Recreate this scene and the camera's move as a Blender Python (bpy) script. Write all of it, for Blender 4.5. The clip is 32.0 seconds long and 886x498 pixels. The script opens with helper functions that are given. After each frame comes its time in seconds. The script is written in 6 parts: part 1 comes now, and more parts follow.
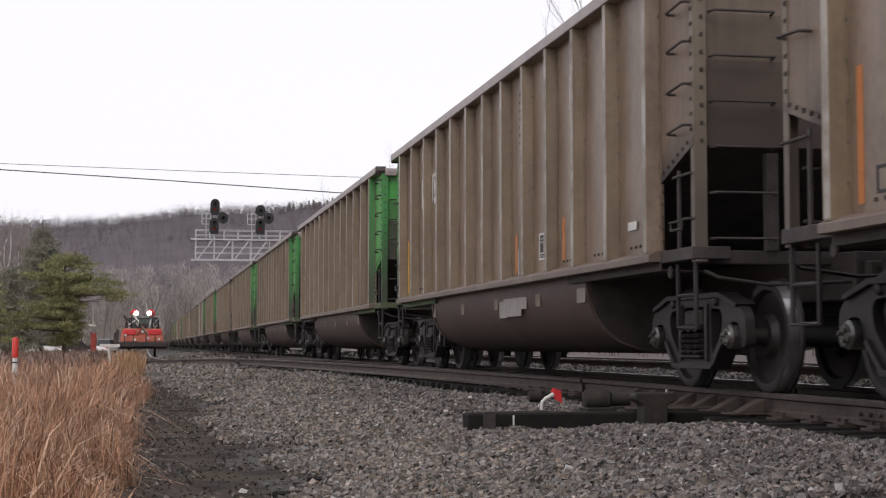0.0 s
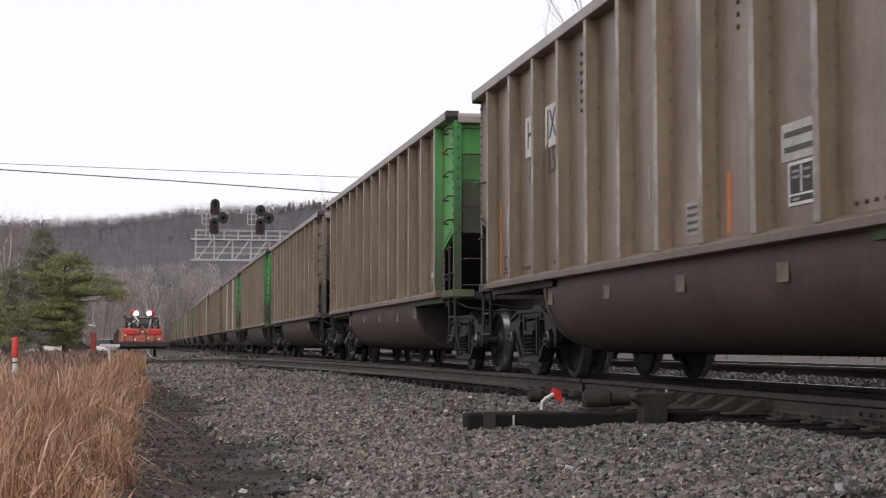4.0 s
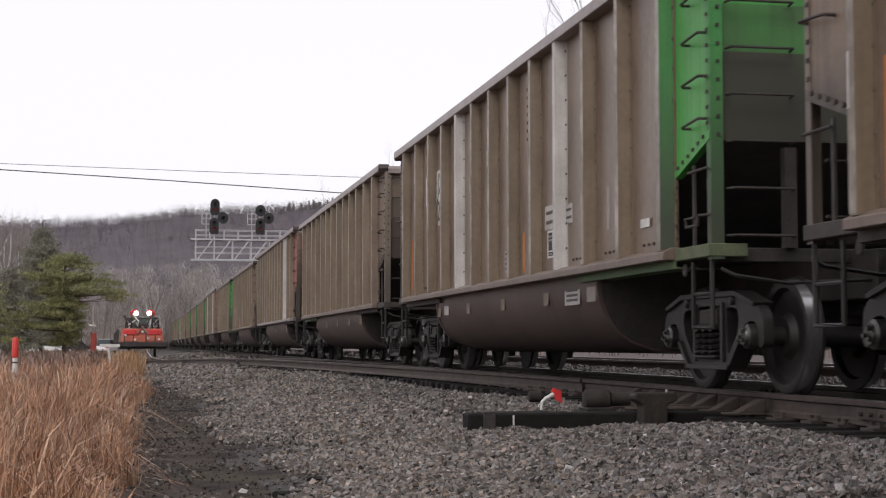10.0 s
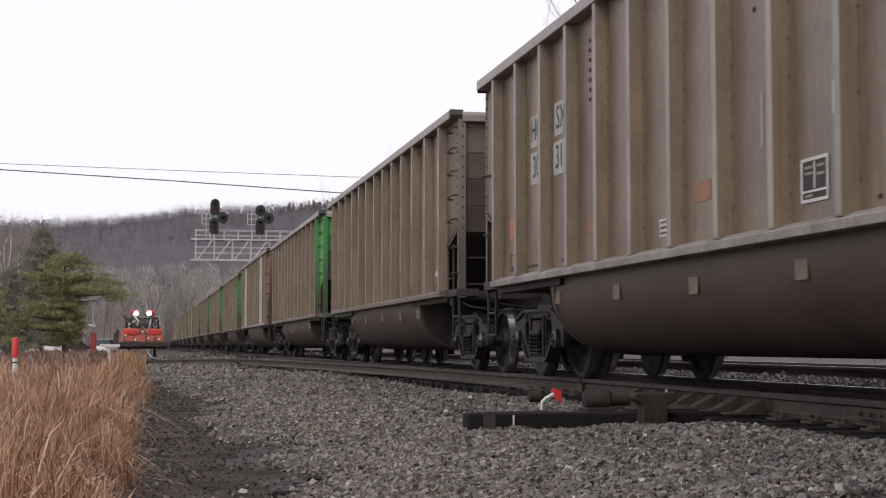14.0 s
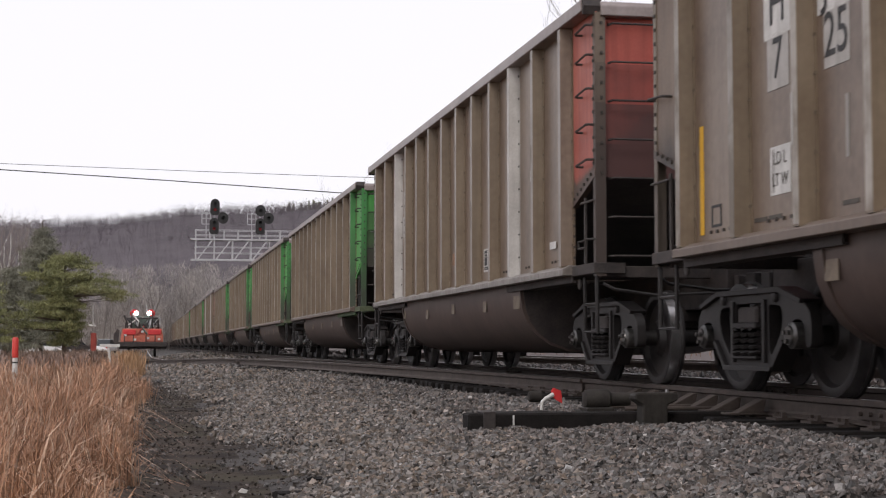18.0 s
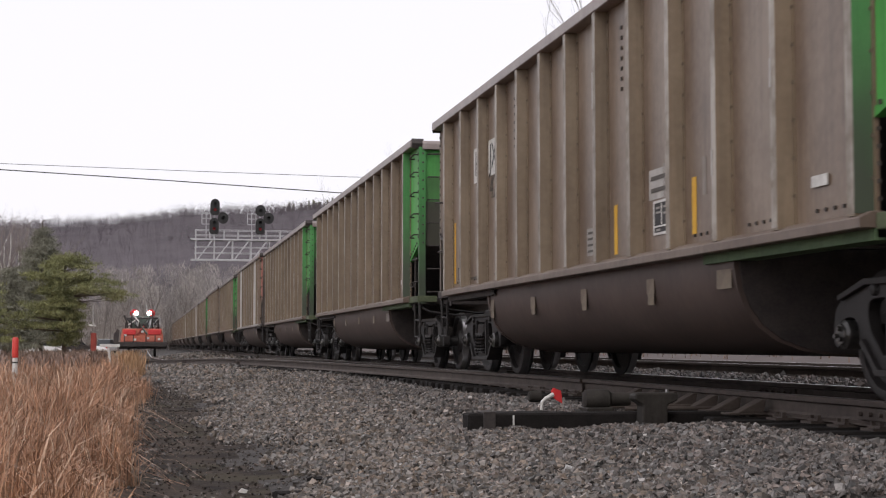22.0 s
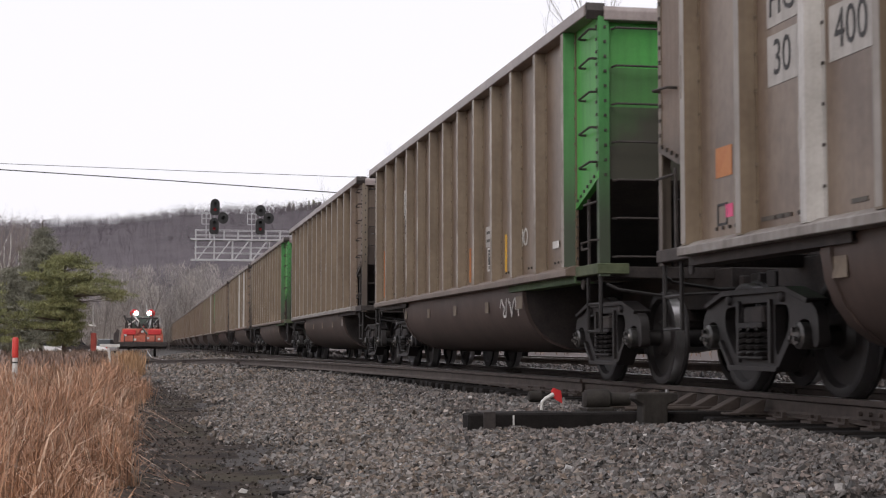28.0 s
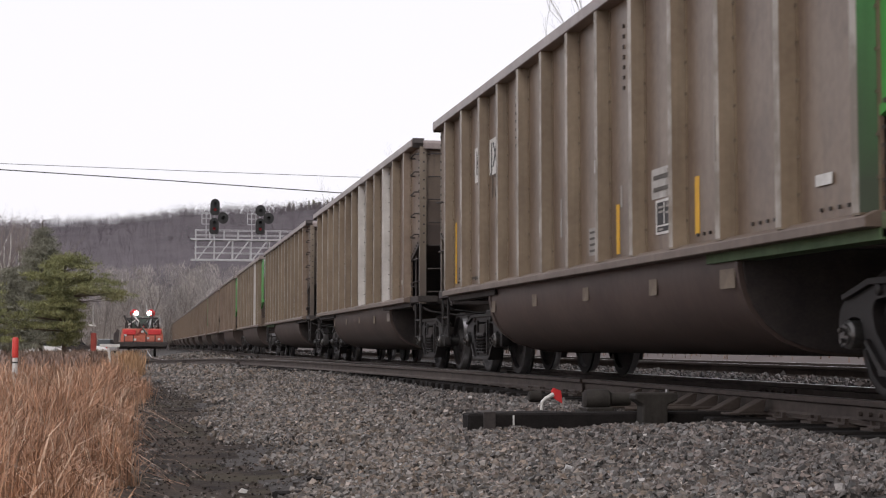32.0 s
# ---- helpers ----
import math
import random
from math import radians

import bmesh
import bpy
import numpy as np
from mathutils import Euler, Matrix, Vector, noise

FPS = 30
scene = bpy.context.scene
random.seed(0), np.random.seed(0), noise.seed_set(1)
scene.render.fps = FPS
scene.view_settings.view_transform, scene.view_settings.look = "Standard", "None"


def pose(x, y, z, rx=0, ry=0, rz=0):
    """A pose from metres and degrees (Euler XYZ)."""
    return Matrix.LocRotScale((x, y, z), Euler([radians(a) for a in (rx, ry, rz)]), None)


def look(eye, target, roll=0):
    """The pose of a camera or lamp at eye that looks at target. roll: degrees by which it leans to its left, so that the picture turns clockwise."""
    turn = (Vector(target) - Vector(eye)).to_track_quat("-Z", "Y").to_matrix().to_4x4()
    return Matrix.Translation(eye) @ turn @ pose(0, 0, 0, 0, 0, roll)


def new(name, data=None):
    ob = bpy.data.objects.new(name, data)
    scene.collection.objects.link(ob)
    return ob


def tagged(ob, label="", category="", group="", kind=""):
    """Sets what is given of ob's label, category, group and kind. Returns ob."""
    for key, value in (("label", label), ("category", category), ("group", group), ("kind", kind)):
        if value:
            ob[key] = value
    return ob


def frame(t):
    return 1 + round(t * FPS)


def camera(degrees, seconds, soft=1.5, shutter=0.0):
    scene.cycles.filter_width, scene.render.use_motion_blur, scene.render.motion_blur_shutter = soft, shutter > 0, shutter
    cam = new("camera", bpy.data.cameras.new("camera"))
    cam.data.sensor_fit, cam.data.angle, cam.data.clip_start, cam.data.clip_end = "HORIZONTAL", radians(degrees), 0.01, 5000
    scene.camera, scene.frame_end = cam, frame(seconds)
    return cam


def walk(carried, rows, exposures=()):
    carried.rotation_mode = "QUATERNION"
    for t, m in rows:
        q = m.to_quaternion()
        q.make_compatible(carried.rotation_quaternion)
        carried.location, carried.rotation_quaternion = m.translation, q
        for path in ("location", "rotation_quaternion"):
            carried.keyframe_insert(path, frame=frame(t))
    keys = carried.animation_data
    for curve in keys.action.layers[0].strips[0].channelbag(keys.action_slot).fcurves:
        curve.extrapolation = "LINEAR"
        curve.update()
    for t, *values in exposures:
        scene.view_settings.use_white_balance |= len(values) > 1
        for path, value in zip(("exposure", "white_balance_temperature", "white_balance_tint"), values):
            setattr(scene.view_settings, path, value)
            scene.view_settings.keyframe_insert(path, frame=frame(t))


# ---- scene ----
cam = camera(32.66, 32.0, soft=1.15, shutter=0.12)
EYE = (0.0, 0.0, 0.386)
AIM = pose(*EYE, 90 + 3.644, 0, -11.19)
walk(cam, [(0.0, AIM), (32.0, AIM)], exposures=[(0.0, 0.03), (32.0, 0.03)])

# ---- light: a bright overcast sky, with a weak and very soft sun ----
world = bpy.data.worlds.new("overcast_sky")
scene.world = world
world.use_nodes = True
wn, wl = world.node_tree.nodes, world.node_tree.links
sky = wn.new("ShaderNodeTexSky")
sky.sky_type, sky.sun_disc = "NISHITA", False
sky.sun_elevation, sky.sun_rotation = radians(38), radians(205)
sky.air_density, sky.dust_density = 1.0, 4.0
cloud = wn.new("ShaderNodeMix")
cloud.data_type = "RGBA"
cloud.inputs["Factor"].default_value = 0.86
cloud.inputs["B"].default_value = (10.9, 10.55, 11.2, 1)
wl.new(sky.outputs["Color"], cloud.inputs["A"])
wl.new(cloud.outputs["Result"], wn["Background"].inputs["Color"])
wn["Background"].inputs["Strength"].default_value = 0.1
sun = new("sun", bpy.data.lights.new("sun", "SUN"))
sun.data.energy, sun.data.angle, sun.data.color = 0.8, radians(25), (1, 0.96, 0.9)
sun.matrix_world = look((-30, -60, 60), (0, 0, 0))

# ---- plan ----
TRACK = 5.783          # centre line of the track that carries the train; rail heads at z = 0
TRACK_B = TRACK + 4.1  # centre line of the second main track
HIGH_B = 0.10
PITCH, SPEED = 16.18, 16.18 * 0.6
GAUGE = 0.7525
WHEEL_R = 0.457


# ---- small mesh kit ----
class Kit:
    """Gathers vertices and faces; slot is the material slot of the faces that follow."""

    def __init__(self):
        self.v, self.f, self.m, self.slot = [], [], [], 0

    def add(self, verts, faces):
        n = len(self.v)
        self.v.extend(verts)
        self.f.extend([tuple(i + n for i in f) for f in faces])
        self.m.extend([self.slot] * len(faces))
        return self

    def box(self, x0, y0, z0, x1, y1, z1):
        return self.add([(x, y, z) for x in (x0, x1) for y in (y0, y1) for z in (z0, z1)],
                        [(0, 1, 3, 2), (4, 6, 7, 5), (0, 4, 5, 1), (2, 3, 7, 6), (0, 2, 6, 4), (1, 5, 7, 3)])

    def loft(self, rings, cap=True, closed=True):
        n = len(rings[0])
        verts = [p for r in rings for p in r]
        faces = []
        for k in range(len(rings) - 1):
            for i in range(n if closed else n - 1):
                a, b = k * n + i, k * n + (i + 1) % n
                faces.append((a, b, b + n, a + n))
        if cap:
            faces.append(tuple(range(n - 1, -1, -1)))
            faces.append(tuple((len(rings) - 1) * n + i for i in range(n)))
        return self.add(verts, faces)

    def rod(self, pts, r, n=6, r2=None, cap=True):
        pts = [Vector(p) for p in pts]
        rings = []
        for i, p in enumerate(pts):
            d = (pts[min(i + 1, len(pts) - 1)] - pts[max(i - 1, 0)]).normalized()
            s = d.orthogonal().normalized() if i == 0 else (s - d * s.dot(d)).normalized()
            u = d.cross(s)
            k = r if r2 is None else r + (r2 - r) * i / (len(pts) - 1)
            rings.append([tuple(p + (s * math.cos(a) + u * math.sin(a)) * k) for a in (2 * math.pi * j / n for j in range(n))])
        return self.loft(rings, cap)

    def turned(self, prof, n, place, axis="x"):
        """A turned solid: prof is rows of (along, radius)."""
        rings = []
        for h, r in prof:
            ring = []
            for j in range(n):
                a = 2 * math.pi * j / n
                c, s = r * math.cos(a), r * math.sin(a)
                q = {"x": (h, c, s), "y": (s, h, c), "z": (c, s, h)}[axis]
                ring.append((place[0] + q[0], place[1] + q[1], place[2] + q[2]))
            rings.append(ring)
        return self.loft(rings)

    def slab(self, outline, a, b, put):
        """A flat outline of (u, w) pulled from a to b; put(u, w, t) gives the place."""
        return self.loft([[put(u, w, a) for u, w in outline], [put(u, w, b) for u, w in outline]])

    def mesh(self, name, mats, bevel=0.0, smooth=False):
        me = bpy.data.meshes.new(name)
        me.from_pydata(self.v, [], self.f)
        me.update()
        me.polygons.foreach_set("material_index", self.m)
        bm = bmesh.new()
        bm.from_mesh(me)
        bmesh.ops.recalc_face_normals(bm, faces=bm.faces)
        if bevel:
            sharp = [e for e in bm.edges if len(e.link_faces) == 2 and e.calc_face_angle(0) > 0.6]
            bmesh.ops.bevel(bm, geom=sharp, offset=bevel, segments=1, affect="EDGES", clamp_overlap=True)
        bm.to_mesh(me)
        bm.free()
        for m in mats if isinstance(mats, (list, tuple)) else [mats]:
            me.materials.append(m)
        if smooth:
            me.shade_smooth()
            me.set_sharp_from_angle(angle=radians(38))
        return me


def put_part(name, me, parent, place=(0, 0, 0), label=""):
    ob = new(name, me)
    ob.parent = parent
    ob.location = place
    return tagged(ob, label) if label else ob


def bulk(name, verts, faces, mats, smooth=False):
    """A large joined mesh from numpy arrays; faces is an (n, k) array."""
    me = bpy.data.meshes.new(name)
    k = faces.shape[1]
    me.vertices.add(len(verts))
    me.vertices.foreach_set("co", np.asarray(verts, np.float32).ravel())
    me.loops.add(faces.size)
    me.loops.foreach_set("vertex_index", faces.astype(np.int32).ravel())
    me.polygons.add(len(faces))
    me.polygons.foreach_set("loop_start", np.arange(0, faces.size, k, dtype=np.int32))
    me.update(calc_edges=True)
    me.materials.append(mats)
    if smooth:
        me.shade_smooth()
    else:
        me.shade_flat()
    return me


# ---- materials ----
def surface(name, a, b, rough=0.8, metal=0.0, scale=2.0, bump=0.15, fine=40.0, streak=0.0, c=None, spread=0.0, island=0.0, low=0.45, high=0.9, tint=0.0, gloss=0.5):
    """Two colours mixed by coarse and fine noise. streak: vertical runs of dirt; c: a third colour in large patches;
    spread: lightness that differs from object to object, island: from piece to piece."""
    m = bpy.data.materials.new(name)
    m.use_nodes = True
    n, l = m.node_tree.nodes, m.node_tree.links
    bsdf = n["Principled BSDF"]
    bsdf.inputs["Roughness"].default_value = rough
    bsdf.inputs["Metallic"].default_value = metal
    bsdf.inputs["Specular IOR Level"].default_value = gloss
    geo = n.new("ShaderNodeTexCoord")
    src = geo.outputs["Object"]
    if spread:
        info = n.new("ShaderNodeObjectInfo")
        move = n.new("ShaderNodeVectorMath")
        move.operation = "MULTIPLY_ADD"
        l.new(info.outputs["Random"], move.inputs[0])
        move.inputs[1].default_value = (37, 53, 29)
        l.new(src, move.inputs[2])
        src = move.outputs[0]
    big = n.new("ShaderNodeTexNoise")
    big.inputs["Scale"].default_value, big.inputs["Detail"].default_value, big.inputs["Roughness"].default_value = scale, 5, 0.62
    l.new(src, big.inputs["Vector"])
    small = n.new("ShaderNodeTexNoise")
    small.inputs["Scale"].default_value, small.inputs["Detail"].default_value = fine, 3
    l.new(src, small.inputs["Vector"])
    add = n.new("ShaderNodeMath")
    add.operation = "MULTIPLY_ADD"
    l.new(small.outputs["Fac"], add.inputs[0])
    add.inputs[1].default_value = 0.35
    l.new(big.outputs["Fac"], add.inputs[2])
    fac = add.outputs[0]
    ramp = n.new("ShaderNodeMapRange")
    ramp.inputs["From Min"].default_value, ramp.inputs["From Max"].default_value = low, high
    l.new(fac, ramp.inputs["Value"])
    mix = n.new("ShaderNodeMix")
    mix.data_type = "RGBA"
    mix.inputs["A"].default_value, mix.inputs["B"].default_value = (*a, 1), (*b, 1)
    l.new(ramp.outputs["Result"], mix.inputs["Factor"])
    col = mix.outputs["Result"]
    if streak:
        st = n.new("ShaderNodeMapping")
        st.inputs["Scale"].default_value = (9, 9, 0.45)
        l.new(src, st.inputs["Vector"])
        runs = n.new("ShaderNodeTexNoise")
        runs.inputs["Scale"].default_value, runs.inputs["Detail"].default_value = 1.6, 4
        l.new(st.outputs["Vector"], runs.inputs["Vector"])
        rr = n.new("ShaderNodeMapRange")
        rr.inputs["From Min"].default_value, rr.inputs["From Max"].default_value = 0.45, 0.75
        rr.inputs["To Max"].default_value = streak
        l.new(runs.outputs["Fac"], rr.inputs["Value"])
        mx = n.new("ShaderNodeMix")
        mx.data_type = "RGBA"
        mx.inputs["B"].default_value = (*[v * 0.45 for v in a], 1)
        l.new(rr.outputs["Result"], mx.inputs["Factor"])
        l.new(col, mx.inputs["A"])
        col = mx.outputs["Result"]
    if c:
        pn = n.new("ShaderNodeTexNoise")
        pn.inputs["Scale"].default_value, pn.inputs["Detail"].default_value = scale * 0.35, 4
        l.new(src, pn.inputs["Vector"])
        pr = n.new("ShaderNodeMapRange")
        pr.inputs["From Min"].default_value, pr.inputs["From Max"].default_value = 0.55, 0.66
        l.new(pn.outputs["Fac"], pr.inputs["Value"])
        mx = n.new("ShaderNodeMix")
        mx.data_type = "RGBA"
        mx.inputs["B"].default_value = (*c, 1)
        l.new(pr.outputs["Result"], mx.inputs["Factor"])
        l.new(col, mx.inputs["A"])
        col = mx.outputs["Result"]
    for amount, kind in ((spread, "o"), (island, "i")):
        if amount:
            if kind == "o":
                rnd = info.outputs["Random"]
            else:
                rnd = n.new("ShaderNodeNewGeometry").outputs["Random Per Island"]
            rg = n.new("ShaderNodeMapRange")
            rg.inputs["To Min"].default_value, rg.inputs["To Max"].default_value = 1 - amount, 1 + amount
            l.new(rnd, rg.inputs["Value"])
            hs = n.new("ShaderNodeHueSaturation")
            l.new(rg.outputs["Result"], hs.inputs["Value"])
            if tint and kind == "i":
                wn2 = n.new("ShaderNodeTexWhiteNoise")
                wn2.noise_dimensions = "1D"
                l.new(rnd, wn2.inputs["W"])
                sat = n.new("ShaderNodeMapRange")
                sat.inputs["To Min"].default_value, sat.inputs["To Max"].default_value = 1 - tint, 1 + tint
                l.new(wn2.outputs["Value"], sat.inputs["Value"])
                l.new(sat.outputs["Result"], hs.inputs["Saturation"])
            l.new(col, hs.inputs["Color"])
            col = hs.outputs["Color"]
    l.new(col, bsdf.inputs["Base Color"])
    if bump:
        bp = n.new("ShaderNodeBump")
        bp.inputs["Strength"].default_value, bp.inputs["Distance"].default_value = bump, 0.02
        l.new(fac, bp.inputs["Height"])
        l.new(bp.outputs["Normal"], bsdf.inputs["Normal"])
    return m


def glow(name, rgb, strength):
    m = bpy.data.materials.new(name)
    m.use_nodes = True
    b = m.node_tree.nodes["Principled BSDF"]
    b.inputs["Base Color"].default_value = (*rgb, 1)
    b.inputs["Emission Color"].default_value = (*rgb, 1)
    b.inputs["Emission Strength"].default_value = strength
    return m


TAUPE = surface("weathered_taupe_paint", (0.131, 0.089, 0.063), (0.225, 0.168, 0.125), 0.36, scale=0.9, fine=14, low=0.5, high=0.82, streak=0.3, spread=0.07, bump=0.08)
RIBPAINT = surface("dusty_rib_paint", (0.145, 0.104, 0.069), (0.232, 0.179, 0.124), 0.36, scale=1.2, fine=18, streak=0.35, spread=0.08, bump=0.08)
CHORD = surface("worn_top_chord", (0.20, 0.162, 0.155), (0.32, 0.275, 0.262), 0.4, scale=2, streak=0.2, spread=0.05, bump=0.06)
WHITERIB = surface("whitish_aluminium_rib", (0.42, 0.40, 0.38), (0.6, 0.58, 0.56), 0.5, 0.1, scale=3, streak=0.4, bump=0.05)
GREEN = surface("bright_green_paint", (0.062, 0.30, 0.058), (0.10, 0.42, 0.092), 0.5, scale=0.9, streak=0.45, spread=0.1, bump=0.05)
TUBPAINT = surface("dirty_brown_tub", (0.057, 0.038, 0.033), (0.102, 0.072, 0.061), 0.5, scale=1.1, fine=10, streak=0.2, spread=0.1, bump=0.06)
STEEL = surface("grimy_black_steel", (0.024, 0.020, 0.020), (0.062, 0.05, 0.046), 0.75, 0.0, scale=5, spread=0.1)
TRUCKIRON = surface("dusty_cast_iron", (0.010, 0.0085, 0.0088), (0.025, 0.021, 0.0208), 0.55, 0.1, scale=4, spread=0.15)
BEARING = surface("greasy_bearing_cap", (0.05, 0.048, 0.047), (0.16, 0.155, 0.15), 0.28, 0.7, scale=7, spread=0.15)
SILLALU = surface("dirty_aluminium_sill", (0.17, 0.145, 0.13), (0.33, 0.305, 0.285), 0.5, 0.2, scale=2.5, fine=10, streak=0.4, spread=0.05, bump=0.05)
DIMGREEN = surface("coal_blackened_green", (0.05, 0.065, 0.032), (0.13, 0.15, 0.085), 0.75, scale=3, spread=0.1)
SILLPAINT = surface("dusty_sill_paint", (0.115, 0.082, 0.064), (0.185, 0.142, 0.115), 0.5, scale=1.4, fine=12, streak=0.25, spread=0.07, bump=0.08)
BARE = surface("bright_worn_steel", (0.32, 0.31, 0.31), (0.5, 0.49, 0.49), 0.3, 0.9, scale=6, bump=0.04)
RIVET = surface("dusty_rivets", (0.095, 0.074, 0.054), (0.155, 0.122, 0.092), 0.6, scale=9)
BOLT = surface("dark_bolts", (0.025, 0.021, 0.018), (0.065, 0.052, 0.044), 0.6, scale=9)
WHITE = surface("old_white_paint", (0.5, 0.49, 0.47), (0.72, 0.71, 0.69), 0.6, scale=5, streak=0.3, bump=0.03)
GHOST = surface("faded_grey_stencil", (0.26, 0.24, 0.22), (0.36, 0.34, 0.32), 0.6, scale=4, streak=0.3, bump=0.03)
INK = surface("black_stencil_paint", (0.015, 0.015, 0.017), (0.04, 0.04, 0.04), 0.6, scale=7, bump=0.02)
YELLOW = surface("yellow_reflector", (0.62, 0.33, 0.015), (0.75, 0.44, 0.03), 0.4, scale=5, bump=0.02)
ORANGE = surface("faded_orange_reflector", (0.42, 0.13, 0.03), (0.5, 0.2, 0.06), 0.5, scale=5, bump=0.02)
TAN = surface("tan_patch", (0.14, 0.106, 0.076), (0.225, 0.178, 0.128), 0.6, scale=6, bump=0.02)
PINK = surface("pink_tag", (0.6, 0.04, 0.16), (0.75, 0.1, 0.25), 0.5, scale=6, bump=0.02)
INSIDE = surface("coal_stained_inside", (0.05, 0.045, 0.047), (0.11, 0.098, 0.095), 0.8, scale=2)
# Bed coloured darker than its stones, which paints shade into the gaps.
BALLAST = surface("shaded_ballast_bed", (0.022, 0.019, 0.018), (0.075, 0.067, 0.063), 0.95, scale=9, fine=60, bump=0.9)
# Lighter, tanner than STONE: the step between them paints in the train's shade.
LITSTONE = surface("lit_tan_crushed_stone", (0.062, 0.054, 0.047), (0.25, 0.215, 0.190), 0.7, scale=9, fine=70, island=0.62, bump=0.3, tint=0.7)
PALESTONE = surface("pale_crushed_stone", (0.19, 0.16, 0.145), (0.40, 0.36, 0.335), 0.65, scale=9, fine=70, island=0.6, bump=0.3, tint=0.9)
STONE = surface("crushed_stone", (0.034, 0.030, 0.028), (0.192, 0.168, 0.157), 0.65, scale=9, fine=70, island=0.74, bump=0.3, tint=0.7)
DIRT = surface("cindery_dirt", (0.0115, 0.009, 0.0082), (0.072, 0.055, 0.044), 0.97, scale=2.4, fine=30, bump=1.0, c=(0.052, 0.044, 0.030), low=0.5, high=0.84, gloss=0.2)
SOIL = surface("field_soil", (0.13, 0.085, 0.05), (0.25, 0.165, 0.09), 0.97, scale=0.8, fine=20, bump=0.5, c=(0.13, 0.115, 0.06))
# The slope's purple-grey tone includes distance haze, painted into the colour.
HILLFLOOR = surface("hazed_wooded_slope", (0.058, 0.049, 0.056), (0.116, 0.098, 0.109), 0.97, scale=0.035, fine=0.28, bump=0.2, c=(0.052, 0.044, 0.050))
WOODFLOOR = surface("leaf_litter", (0.07, 0.058, 0.055), (0.125, 0.103, 0.098), 0.97, scale=0.03, fine=0.4, bump=0.2)
RAILSIDE = surface("rusty_rail", (0.042, 0.031, 0.027), (0.09, 0.07, 0.06), 0.75, 0.2, scale=4, fine=30)
RAILHEAD = surface("polished_rail_head", (0.36, 0.35, 0.35), (0.52, 0.51, 0.51), 0.28, 0.9, scale=8, bump=0.02)
TIMBER = surface("creosoted_timber", (0.0075, 0.0066, 0.0066), (0.024, 0.0205, 0.0195), 0.9, scale=5, fine=50, spread=0.25, bump=0.5, gloss=0.2)
PALEGREY = surface("pale_grey_patch", (0.36, 0.34, 0.32), (0.5, 0.48, 0.46), 0.6, scale=6, streak=0.3, bump=0.02)
INKGREY = surface("faded_black_stencil", (0.05, 0.045, 0.04), (0.10, 0.085, 0.07), 0.6, scale=8, bump=0.02)
FADED = surface("faded_orange_patch", (0.24, 0.14, 0.09), (0.34, 0.17, 0.09), 0.6, scale=5, bump=0.02)
OLIVE = surface("grimy_green_paint", (0.045, 0.09, 0.036), (0.10, 0.15, 0.072), 0.7, scale=2, streak=0.4, spread=0.1)


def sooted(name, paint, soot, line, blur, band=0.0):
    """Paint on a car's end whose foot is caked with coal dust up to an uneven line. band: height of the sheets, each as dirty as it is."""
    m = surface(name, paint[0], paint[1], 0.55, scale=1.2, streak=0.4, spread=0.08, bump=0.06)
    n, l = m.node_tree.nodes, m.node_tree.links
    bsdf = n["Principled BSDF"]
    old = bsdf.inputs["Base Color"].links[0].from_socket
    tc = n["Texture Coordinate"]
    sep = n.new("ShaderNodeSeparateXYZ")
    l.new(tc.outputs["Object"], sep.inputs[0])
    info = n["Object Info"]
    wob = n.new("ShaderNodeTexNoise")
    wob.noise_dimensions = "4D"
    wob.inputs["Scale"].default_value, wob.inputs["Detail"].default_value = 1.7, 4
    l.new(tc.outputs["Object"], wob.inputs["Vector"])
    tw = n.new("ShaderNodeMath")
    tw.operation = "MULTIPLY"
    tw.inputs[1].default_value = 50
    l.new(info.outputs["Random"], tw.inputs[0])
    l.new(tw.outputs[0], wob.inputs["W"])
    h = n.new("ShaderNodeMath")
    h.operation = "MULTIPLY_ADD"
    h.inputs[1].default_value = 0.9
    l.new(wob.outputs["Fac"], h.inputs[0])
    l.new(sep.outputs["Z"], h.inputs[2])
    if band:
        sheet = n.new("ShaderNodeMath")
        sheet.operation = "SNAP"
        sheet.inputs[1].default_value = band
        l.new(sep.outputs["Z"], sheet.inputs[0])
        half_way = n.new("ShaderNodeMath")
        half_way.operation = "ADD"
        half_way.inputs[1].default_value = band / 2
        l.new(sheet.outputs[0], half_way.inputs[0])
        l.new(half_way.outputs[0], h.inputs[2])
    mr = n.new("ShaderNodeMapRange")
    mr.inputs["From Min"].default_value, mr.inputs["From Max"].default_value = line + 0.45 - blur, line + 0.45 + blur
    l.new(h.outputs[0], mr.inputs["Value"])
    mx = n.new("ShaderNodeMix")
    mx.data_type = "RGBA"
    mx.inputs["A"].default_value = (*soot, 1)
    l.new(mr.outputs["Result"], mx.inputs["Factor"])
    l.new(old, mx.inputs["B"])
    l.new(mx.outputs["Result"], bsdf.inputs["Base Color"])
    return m


